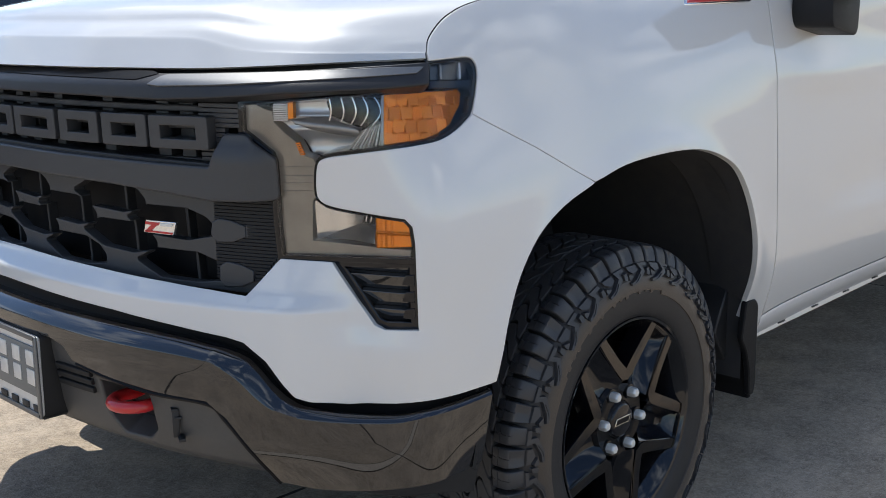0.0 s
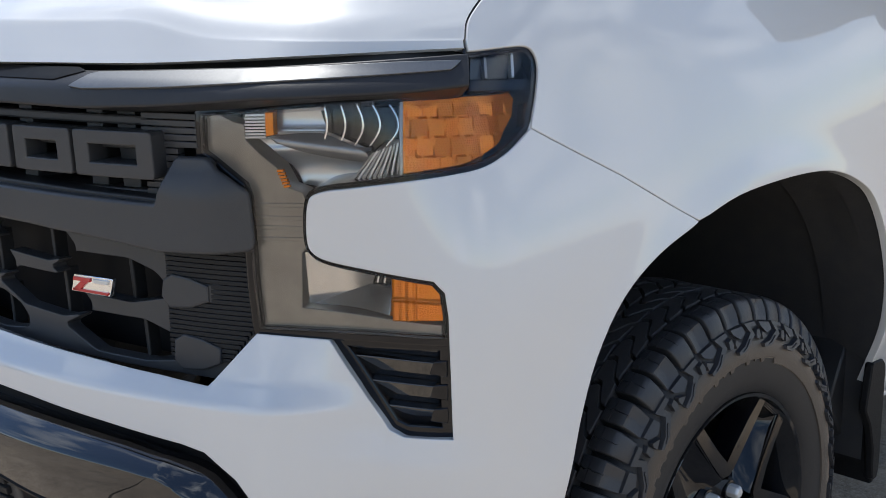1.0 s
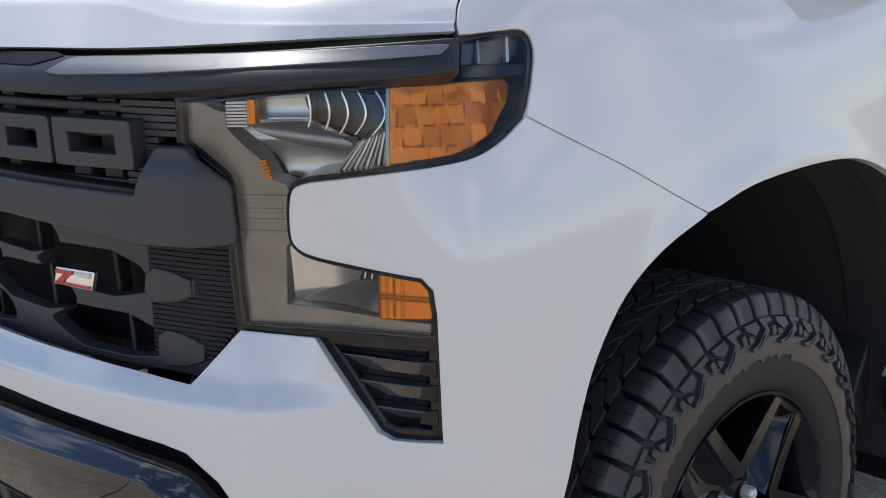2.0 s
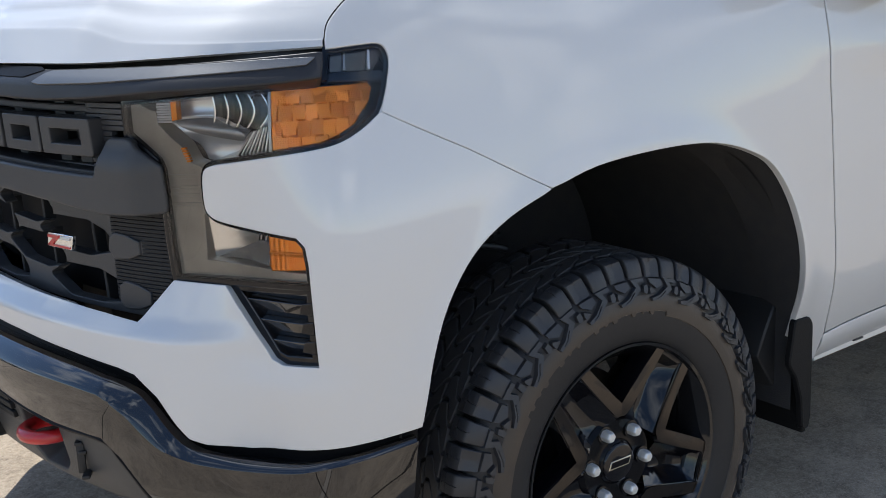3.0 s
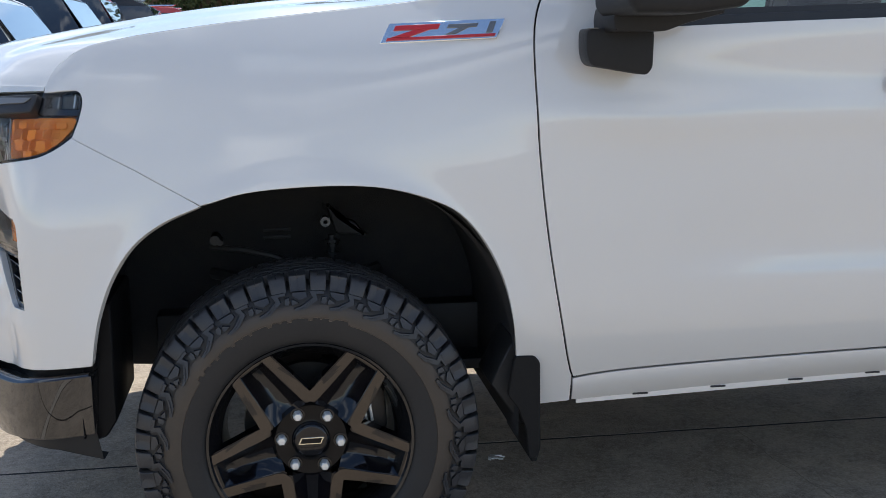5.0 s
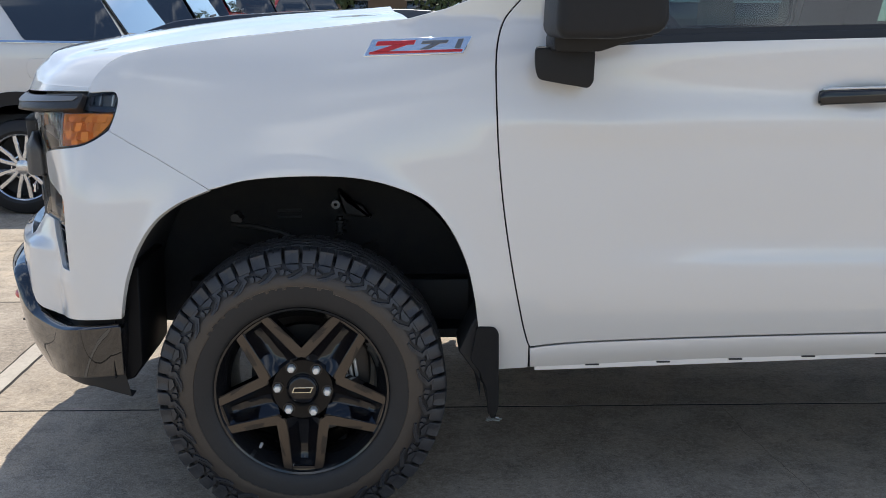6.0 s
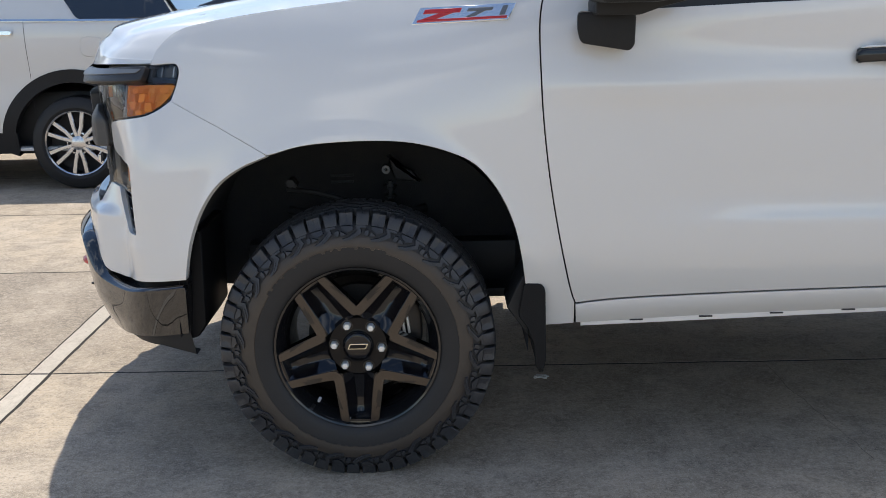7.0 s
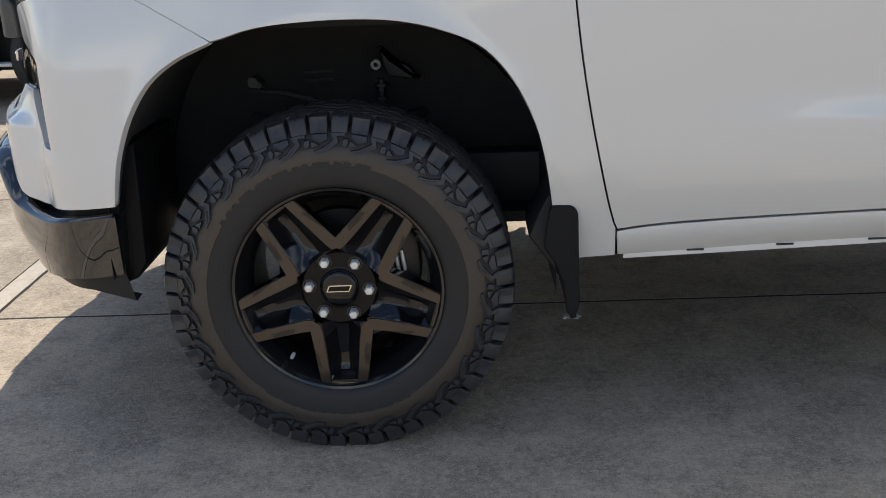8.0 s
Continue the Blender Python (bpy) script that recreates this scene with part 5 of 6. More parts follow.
def wheel():
    vs, fs = revolve([(.244, -.128), (.2455, -.122), (.2425, -.1165), (.2395, -.1135), (.2165, -.0890), (.2140, -.076), (.212, -.03), (.206, .03), (.214, .10), (.240, .112), (.246, .118), (.240, .122), (.206, .108), (.200, .03),
                      (.207, -.03), (.214, -.095), (.2345, -.119), (.238, -.126)], 96, True)
    w = part("wheel", solid(vs, fs), GLOSS, truck, "gloss black alloy wheel with forked spokes")
    carcass, shoulders, inner = tyre_mesh()
    part("tyre", carcass, CARCASS, w, "chunky all-terrain tyre", angle=35)
    tagged(part("tread_shoulder", shoulders, RUBBER, w, angle=35), kind="stuff")
    tagged(part("tread", inner, TREAD, w, "worn flat tread blocks, lightened against the wheel well's dark", angle=35), kind="stuff")
    tagged(part("sidewall_ornament", sidewall_mesh(), RUBBER, w, angle=25), kind="stuff")
    part("scuffed_ring", ring_mesh(), DUSTY, w, "dusty brown scuffed sidewall ring")
    for k in range(5):
        turn = Matrix.Rotation(radians(-72 * k), 4, "Y")
        # spoke body: two legs that spread towards the hub and a bar across the tip
        bm = bmesh.new()
        for s in (1, -1):
            bar_on_face([(s * .0550, -.2385), (s * .0305, -.2385), (s * .0305, -.2290), (s * .0435, -.0980), (s * .0480, -.0810), (s * .0588, -.0809), (s * .0735, -.1012)][::s], -.001, .045, bm)
        bar_on_face([(-.050, -.240), (.050, -.240), (.046, -.226), (-.046, -.226)], -.001, .03, bm)
        bmesh.ops.bevel(bm, geom=[e for e in bm.edges if len(e.link_faces) == 2 and e.calc_face_angle(0) > .6], offset=.0022, segments=2, affect="EDGES")
        bm.transform(turn)
        sp = part("spoke", bm, WHEEL, w)
        bm = bmesh.new()
        # a deep valley between the two legs, with steep walls and a narrow floor
        rows = []
        for q in range(11):
            z = .2320 - .150 * q / 10
            wd = float(np.interp(z, [.082, .229], [.0455, .0320]))
            dp = float(np.interp(z, [.080, .105, .17, .215, .232], [.016, .030, .036, .030, .012]))
            f = spoke_face(z) + .002
            rows.append([bm.verts.new((wd * c, f + dp * dd, -z)) for c, dd in ((-1, 0), (-.93, .10), (-.36, .94), (-.26, 1), (.26, 1), (.36, .94), (.93, .10), (1, 0))])
        for p, q in zip(rows, rows[1:]):
            for k in range(7):
                bm.faces.new((p[k], p[k + 1], q[k + 1], q[k]))
        bmesh.ops.recalc_face_normals(bm, faces=bm.faces[:])
        if sum(f.normal.y for f in bm.faces) > 0:
            bmesh.ops.reverse_faces(bm, faces=bm.faces[:])
        bm.transform(turn)
        part("spoke_pocket", bm, WHEEL, sp, angle=28)
        # machined faces: two legs and the tip
        bm = bmesh.new()
        for s in (1, -1):
            bar_on_face([(s * .0530, -.2370), (s * .0320, -.2370), (s * .0320, -.2300), (s * .0400, -.1500), (s * .0455, -.1000), (s * .0510, -.0855), (s * .0588, -.0809), (s * .0735, -.1012), (s * .0630, -.1600)][::s], .0012, .002, bm)
        bar_on_face([(-.0320, -.2370), (.0320, -.2370), (.0320, -.2305), (-.0320, -.2305)], .0012, .002, bm)
        bm.transform(turn)
        part("machined_face", bm, MACHINED, sp, "satin dark machined metal")
    vs, fs = revolve([(.0, -.104), (.036, -.104), (.043, -.101), (.046, -.096), (.055, -.094), (.085, -.098), (.093, -.09), (.093, -.06), (.0, -.06)], 48)
    part("hub", solid(vs, fs), HUB, w)
    vs, fs = revolve([(.0, -.1075), (.034, -.1075), (.0385, -.106), (.041, -.102), (.041, -.098)], 40)
    cap = part("centre_cap", solid(vs, fs), WHEEL, w, "black cap with a slanted pale emblem")
    bm = bmesh.new()
    poured(bm, prism([(-.031, -.0085), (.0235, -.0085), (.031, .0085), (-.0235, .0085)], -.1085, -.107, "y", .0006))
    mark = part("emblem", bm, GOLD, cap, "plain slanted shape in pale gold with a dark field")
    part("emblem_field", prism([(-.0265, -.0058), (.0215, -.0058), (.0265, .0058), (-.0215, .0058)], -.1089, -.108, "y", 0), HUB, mark)
    for k in range(6):
        a = radians(-4.5 + 60 * k)
        x, z = .0699 * math.cos(a), .0699 * math.sin(a)
        vs, fs = revolve([(.0, -.1185), (.0082, -.1183), (.0104, -.1165), (.0118, -.113), (.0122, -.090)], 6)
        bm = solid(vs, fs)
        bm.transform(Matrix.Translation((x, 0, z)))
        part("lug_nut", bm, NUT, w, "pale satin metal lug nut")
        vs, fs = revolve([(.0135, -.099), (.0170, -.0985), (.0170, -.09)], 20)
        bm = solid(vs, fs)
        bm.transform(Matrix.Translation((x, 0, z)))
        part("lug_seat", bm, WHEEL, w)
    part("valve", tube([(-.118, -.102, -.160), (-.121, -.118, -.164)], .0045), PALE, w)
    vs, fs = revolve([(.05, .02), (.158, .02), (.160, .03), (.160, .045), (.05, .045)], 60, True)
    part("brake_disc", solid(vs, fs), BRAKE, w, "dull iron brake disc")
    vs, fs = revolve([(.03, -.07), (.05, -.065), (.06, .0), (.09, .01), (.09, .03)], 30)
    part("brake_hat", solid(vs, fs), BRAKE, w)
    bm = prism(rounded([(.105, .0), (.115, .10), (.155, .135), (.185, .09), (.19, 0.0), (.17, -.05), (.12, -.04)], .015), -.035, .06, "y", .008, 2)
    cal = part("brake_caliper", bm, BRAKE, w, "dark brake caliper with pale ribs")
    for x, h in ((.118, .050), (.133, .060), (.148, .052)):
        part("caliper_rib", box((.0085, .02, h), (x, -.04, .045), .003, (0, -8, 0)), PALE, cal)
    part("caliper_bracket", tube([(.104, -.045, -.051), (.124, -.047, -.060), (.147, -.047, -.059)], [.004, .0075, .003], 8), PALE, cal)
    return w


Y_WHEEL = -.870
w1 = wheel()
w1.matrix_basis = pose(0, Y_WHEEL, .400)
for x, y, z, turn in ((0, -Y_WHEEL, .400, 180), (3.745, Y_WHEEL, .400, 0), (3.745, -Y_WHEEL, .400, 180)):
    copy_thing(w1, pose(x, y, z, 0, 0, turn) @ pose(0, 0, 0, 0, 37 if x else 0, 0))

# ---- wheel wells and suspension ----
for cx, side in ((0, False), (0, True), (3.745, False), (3.745, True)):
    prof = []
    for i in range(37):
        a = radians(-8 + 196 * i / 36)
        c, s = math.cos(a), math.sin(a)
        prof.append((cx + .515 * math.copysign(abs(c) ** .85, c), .475 + .56 * math.copysign(abs(s) ** .85, s)))
    if cx == 0:
        prof = [(min(x, .500), max(z, .445 if x < 0 else .38)) for x, z in prof]
    ys = (-.995, -.93, -.70, -.38)
    verts = [(x, y, z) for y in ys for x, z in prof]
    m = len(prof)
    faces = [(k * m + i, k * m + i + 1, (k + 1) * m + i + 1, (k + 1) * m + i) for k in range(3) for i in range(m - 1)]
    faces.append(tuple(range(3 * m, 4 * m)))
    bm = solid(verts, faces)
    part("wheel_liner", flipped(bm) if side else bm, LINER, truck, angle=50)
for side in SIDES:
    bm = tube([(-.23, -.60, .74), (-.10, -.72, .735), (.02, -.80, .70), (.06, -.80, .68)], .016, 8)
    tube([(.20, -.60, .74), (.10, -.72, .735), (.03, -.80, .70)], .016, 8, bm)
    part("control_arm", flipped(bm) if side else bm, DARK, truck)
    bm = tube([(q, -.62 - .48 * (q + .235), r) for q, r in smoothed([(-.235, .812), (-.212, .812), (-.148, .810), (-.110, .804), (-.075, .798), (-.05, .790)], 4)], .008, 10)
    part("brake_hose", flipped(bm) if side else bm, HOSE, truck, "worn grey rubber brake hose")
    # upper arm bracket with its bolt eye, deep in the well, and the ball joint below
    place = Matrix.Translation((.072, -.43, .845)) @ Matrix.Scale(1.12, 4)
    bm = prism(rounded([(.006, .040), (.018, .036), (.036, .008), (.074, -.004), (.102, -.040), (.062, -.036), (.028, -.032), (.016, .003)], .006), -.02, .02, bevel=.006, segments=2)
    bm.transform(place)
    part("arm_bracket", flipped(bm) if side else bm, HOSE, truck, "dull grey steel arm bracket")
    bm = solid(*revolve([(.005, -.030), (.0125, -.030), (.0125, .0), (.005, .0)], 16, True))
    bm.transform(place)
    part("bolt_eye", flipped(bm) if side else bm, SATIN, truck, "pale bolt eye")
    bm = tube([(.087, -.49, .812), (.087, -.49, .752)], .0095, 10)
    for z, r in ((.800, .021), (.788, .015), (.766, .019)):
        tube([(.087, -.49, z), (.087, -.49, z - .007)], r, 6, bm)
    part("ball_joint", flipped(bm) if side else bm, HOSE, truck)
    for z in (.850, .830):
        bm = tube([(-.098, -.60, z), (-.026, -.60, z + .001)], .0045, 8)
        part("brake_line", flipped(bm) if side else bm, HOSE, truck)
    bm = tube([(-.220, -.66, .836), (-.220, -.59, .836)], .013, 12)
    tube([(-.208, -.65, .828), (-.208, -.59, .828)], .008, 10, bm)
    part("hose_clamp", flipped(bm) if side else bm, DARK, truck)
    # mud flap behind the wheel
    loop = rounded([(.487, .592), (.536, .590), (.549, .574), (.552, .36), (.545, .330), (.522, .332), (.516, .405), (.496, .46), (.470, .495), (.480, .55)], .010)
    bm = prism(loop, -1.012, -.995, bevel=.003)
    flap = part("mud_flap", flipped(bm) if side else bm, FLAP, truck, "black plastic mud flap")
    bm = prism([(.525, .58), (.545, .58), (.545, .32), (.53, .32)], -1.005, -.72, bevel=.003)
    tail = prism([(.478, .58), (.500, .62), (.528, .60), (.528, .40), (.514, .40), (.462, .475), (.440, .505)], -.950, -.78, bevel=.004)
    part("liner_tail", flipped(tail) if side else tail, DARK, truck)
    part("flap_face", flipped(bm) if side else bm, FLAP, flap)
# ---- mirror, handle, fender badge ----
for side in SIDES:
    loop = rounded([(.625, 1.356), (.625, 1.305), (.634, 1.274), (.764, 1.252), (.777, 1.268), (.779, 1.352)], .014)
    bm = prism(loop, -1.13, -1.015, bevel=.005, segments=2)
    for v in bm.verts:
        v.co.x += (v.co.y + 1.07) * .12
    part("mirror_foot", flipped(bm) if side else bm, PLASTIC, truck, "black plastic mirror foot")
    bm = prism(rounded([(.655, 1.376), (.657, 1.346), (.770, 1.346), (.823, 1.364), (.905, 1.384), (.900, 1.41), (.66, 1.40)], .008), -1.20, -1.05, bevel=.004, segments=2)
    part("mirror_arm", flipped(bm) if side else bm, PLASTIC, truck)
    bm = prism(rounded([(.655, 1.378), (.78, 1.378), (.885, 1.392), (.905, 1.42), (.895, 1.60), (.86, 1.625), (.68, 1.60), (.645, 1.57), (.638, 1.40)], .022), -1.36, -1.10, bevel=.022, segments=3)
    house = part("mirror_housing", flipped(bm) if side else bm, PLASTIC, truck, "black plastic door mirror housing")
    bm = box((.006, .19, .17), (.900, -1.23, 1.50), .002)
    part("mirror_glass", flipped(bm) if side else bm, CHROME, house)
    # door handle over its cup
    loop = rounded([(1.386, 1.206), (1.62, 1.216), (1.63, 1.236), (1.625, 1.252), (1.40, 1.246), (1.382, 1.232)], .010)
    bm = prism(loop, -1.068, -1.042, bevel=.009, segments=3)
    h = part("door_handle", flipped(bm) if side else bm, GLOSS, truck, "gloss black door handle")
    for x in (1.405, 1.605):
        bm = box((.03, .03, .024), (x, -1.036, 1.231), .006)
        part("handle_mount", flipped(bm) if side else bm, DARK, h)
    bm = prism([(1.395, 1.2455), (1.622, 1.2525), (1.618, 1.258), (1.41, 1.2515)], -1.064, -1.034, bevel=.002)
    part("handle_top", flipped(bm) if side else bm, WHITE, h)
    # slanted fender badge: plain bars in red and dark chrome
    c = skin(1.975, 1.352)[0]
    cx, cz = float(c[0]), 1.352
    n = skin(1.975, 1.36)[0] - skin(1.975, 1.34)[0]
    tilt = math.degrees(math.atan2(n[1], n[2]))
    a, b = skin(1.85, 1.352)[0], skin(2.10, 1.352)[0]
    yaw = math.degrees(math.atan2(b[1] - a[1], b[0] - a[0]))
    m = pose(cx, float(c[1]), cz, 0, -2.2, yaw) @ pose(0, 0, 0, -tilt, 0, 0)

    def slab(lp, d0, d1, bev=.0008):
        lp = [(a * 1.07, b * 1.1) for a, b in lp]
        bm = prism(lp, d0, d1, "y", bev)
        bm.transform(m)
        return flipped(bm) if side else bm
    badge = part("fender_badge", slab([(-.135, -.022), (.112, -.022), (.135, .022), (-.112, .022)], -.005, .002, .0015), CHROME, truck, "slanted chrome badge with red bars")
    for lp, mt in (([(-.105, .004), (-.010, .004), (-.004, .015), (-.099, .015)], RED), ([(-.112, -.011), (-.072, -.011), (-.026, .004), (-.062, .004)], RED),
                   ([(-.122, -.0175), (.108, -.0175), (.111, -.0115), (-.119, -.0115)], RED),
                   ([(.008, .005), (.072, .005), (.077, .013), (.013, .013)], SATIN), ([(.004, -.009), (.026, -.009), (.056, .005), (.036, .005)], SATIN), ([(.090, -.009), (.104, -.009), (.115, .015), (.101, .015)], SATIN)):
        part("badge_bar", slab(lp, -.0075, -.004), mt, badge)
    # pinched flange and drain clips below the rocker
    bm = prism([(.66, .440), (3.3, .522), (3.3, .548), (.66, .466)], -.938, -.931, bevel=.001)
    part("sill_flange", flipped(bm) if side else bm, WHITE, truck)
    for x in (.826, 1.032, 1.242, 1.455, 1.67, 1.88):
        bm = box((.040, .007, .0045), (x, -.9385, .4515 + .031 * (x - .66)), .0015)
        part("rocker_clip", flipped(bm) if side else bm, DARK, truck)
# ---- other parked cars, trees ----
SHADE_GLASS = material("dark_glass", (.015, .018, .022), .05, spec=.8, coat=1.0, coat_rough=.01)
DARKBLUE = material("dark_blue_paint", (.012, .016, .026), .3, coat=1.0, grain=(300, .3, (.02, .024, .035)))
REDCAR = material("red_car_paint", (.50, .012, .015), .3, coat=1.0, grain=(300, .3, (.4, .01, .012)))
TAIL = material("red_tail_lamp", (.35, .008, .01), .15, coat=1.0, grain=(60, .4, (.2, .004, .005)))
RIM = material("bright_alloy", (.62, .62, .63), .22, metal=.9, grain=(40, .4, (.5, .5, .5)))


def car_wheel(car, r, x, y, outer):
    s = -1 if outer else 1
    vs, fs = revolve([(r * .70, s * .10), (r * .76, s * .115), (r * .9, s * .11), (r * .98, s * .085), (r, s * .03), (r, -s * .05), (r * .97, -s * .1), (r * .70, -s * .1)], 48)
    t = part("wheel", solid(vs, fs), CARCASS, car)
    t.location = (x, y, r)
    vs, fs = revolve([(r * .67, s * .098), (r * .705, s * .105), (r * .71, s * .09), (r * .65, s * .0), (r * .55, -s * .02), (0, -s * .02)], 40)
    part("rim", solid(vs, fs), DARK, t)
    for k in range(6):
        bm = bmesh.new()
        for q in (-1, 1):
            poured(bm, prism([(q * r * .02 - r * .05, r * .13), (q * r * .02 + r * .05, r * .13), (q * r * .085 + r * .047, r * .36), (q * r * .140 + r * .058, r * .685), (q * r * .140 - r * .058, r * .685), (q * r * .085 - r * .047, r * .36)], s * .045, s * .092, "y", .006))
        bm.transform(Matrix.Rotation(radians(60 * k), 4, "Y"))
        part("spoke", bm, RIM, t)
        nut = prism([(.012 * math.cos(a), .012 * math.sin(a)) for a in [j * math.pi / 3 for j in range(6)]], s * .085, s * .098, "y", .002)
        nut.transform(Matrix.Rotation(radians(60 * k + 30), 4, "Y") @ Matrix.Translation((0, 0, r * .19)))
        part("lug_nut", nut, DARK, t)
    vs, fs = revolve([(0, s * .098), (r * .09, s * .098), (r * .13, s * .092), (r * .25, s * .085), (r * .26, s * .05)], 24)
    part("hub", solid(vs, fs), RIM, t)
    vs, fs = revolve([(r * .67, s * .10), (r * .70, s * .107), (r * .715, s * .10), (r * .70, s * .06)], 40)
    part("rim_lip", solid(vs, fs), RIM, t)
    return t


def parked_car(label, paint, at, turn, side_loop, windows, wheels, r, half, belt, top_in=.20, cladding=True, kind="car", gap=.06):
    """A parked car from its side outline (x, z): both flanks, the skin across, windows, wheels."""
    car = empty("parked_car", label, kind, at=at)
    car.rotation_euler = (0, 0, radians(turn))

    def flank(x, z):
        x, z = np.atleast_1d(np.asarray(x, float)), np.atleast_1d(np.asarray(z, float))
        w = half - .06 * ramp(.75 - z, 0, .5) - top_in * np.maximum(0, z - belt) / .6 - .015 * np.cos((z - .8) * 9)
        w = w - .16 * ramp(np.abs(x), car_len * .5 - .55, car_len * .5 + .05)
        return np.stack([x, -w, z], -1)
    car_len = max(p[0] for p in side_loop) - min(p[0] for p in side_loop)
    loop = rounded(side_loop, .05, 3)
    low = []
    for cx in wheels:
        low.append([(cx + (r + gap + .01) * math.cos(radians(a)), r + (r + gap) * math.sin(radians(a))) for a in range(180 + 12, -13, -6)])
    x0, x1 = min(p[0] for p in loop), max(p[0] for p in loop)
    bottom = [(x0 + .12, .30)] + [p for arch in low for p in arch if p[1] > .28] + [(x1 - .12, .30)]
    full = bottom + loop[::-1]
    for m in SIDES:
        panel("body_side", full, flank, paint, car, step=.09, depth=.03, edge=.01, mirror=m)
        for w in windows:
            panel("window", rounded(w, .04), lambda x, z: flank(x, z) + (0, -.006, 0), SHADE_GLASS, car, step=.09, depth=.008, mirror=m)
        if cladding:
            for arch in low:
                out = [(p[0] + (p[0] - cx0) * .16, p[1] + (p[1] - r) * .16) for cx0 in [sum(q[0] for q in arch) / len(arch)] for p in arch]
                lp = [((p[0] - mid_x) * .965 + mid_x, (p[1] - r) * .965 + r) for mid_x in [sum(q[0] for q in arch) / len(arch)] for p in arch if p[1] > .25] + [p for p in out if p[1] > .25][::-1]
                panel("arch_cladding", lp, lambda x, z: flank(x, z) + (0, -.012, 0), PLASTIC, car, step=.05, depth=.08, mirror=m)
            for a, b in zip([x0 + .12] + [c + r + .1 for c in wheels], [c - r - .1 for c in wheels] + [x1 - .12]):
                panel("sill_cladding", [(a, .29), (b, .29), (b, .44), (a, .44)], lambda x, z: flank(x, z) + (0, -.010, 0), PLASTIC, car, step=.1, depth=.02, mirror=m)
    # skin across the car, along the outline
    pts = dense(loop, .07)
    a = flank([p[0] for p in pts], [p[1] for p in pts])
    verts, n = [], 9
    for p in a:
        for k in range(n):
            f = k / (n - 1) * 2 - 1
            verts.append((p[0], p[1] * -f, p[2] + .02 * (1 - f * f) * (1 if p[2] > .7 else 0)))
    faces = [(i * n + k, i * n + k + 1, (i + 1) * n + k + 1, (i + 1) * n + k) for i in range(len(pts) - 1) for k in range(n - 1)]
    bm = solid(verts, faces)
    part("body_top", bm, paint, car, angle=50)
    part("underbody", box((x1 - x0 - .5, half * 1.5, .5), ((x0 + x1) / 2, 0, .5), .05), DARK, car)
    for cx in wheels:
        car_wheel(car, r, cx, -half + .12, True)
        car_wheel(car, r, cx, half - .12, False)
    return car, flank


# white sport utility car: its rear quarter shows past the truck's nose
suv_loop = [(2.55, .32), (2.58, .80), (2.36, 1.02), (2.25, 1.30), (1.97, 1.70), (1.76, 1.78), (.4, 1.80), (-.7, 1.72), (-1.35, 1.18), (-2.3, 1.02), (-2.55, .80), (-2.55, .32)]
SUV_AT = (-3.985, 5.24, 0)
suv, suv_flank = parked_car("white sport utility car with dark rear glass", WHITE, SUV_AT, 0, suv_loop,
                            [[(1.54, 1.292), (2.18, 1.279), (2.12, 1.42), (1.90, 1.70), (1.24, 1.70)], [(-.10, 1.30), (.85, 1.30), (.80, 1.68), (-.10, 1.68)], [(-1.25, 1.24), (-.16, 1.28), (-.16, 1.68), (-.65, 1.66)]],
                            (-1.46, 1.455), .358, .96, 1.27, gap=.125)
fuel = inset(rounded([(1.552, 1.02), (1.722, 1.012), (1.724, 1.155), (1.556, 1.16)], .055, 6), 0)
panel("fuel_door", fuel, lambda x, z: suv_flank(x, z) + (0, -.004, 0), WHITE, suv, step=.04, depth=.01, edge=.004)
panel("fuel_door_gap", inset(fuel, -.0025), lambda x, z: suv_flank(x, z) + (0, -.001, 0), DARK, suv, step=.04, depth=.004)
panel("tail_lamp", rounded([(2.08, 1.05), (2.30, 1.03), (2.25, 1.22), (2.12, 1.24)], .02), lambda x, z: suv_flank(x, z) + (0, -.006, 0), TAIL, suv, step=.05, depth=.02)
panel("door_gap", [(1.155, .60), (1.1575, .60), (1.1375, 1.28), (1.135, 1.28)], lambda x, z: suv_flank(x, z) + (0, -.001, 0), DARK, suv, step=.05, depth=.002, edge=.0003)
panel("door_handle", rounded([(.84, 1.185), (1.05, 1.185), (1.05, 1.212), (.84, 1.212)], .012), lambda x, z: suv_flank(x, z) + (0, -.03, 0), CHROME, suv, step=.03, depth=.02, edge=.006)
panel("belt_trim", [(.62, 1.288), (2.15, 1.270), (2.15, 1.284), (.62, 1.302)], lambda x, z: suv_flank(x, z) + (0, -.010, 0), CHROME, suv, step=.1, depth=.01)



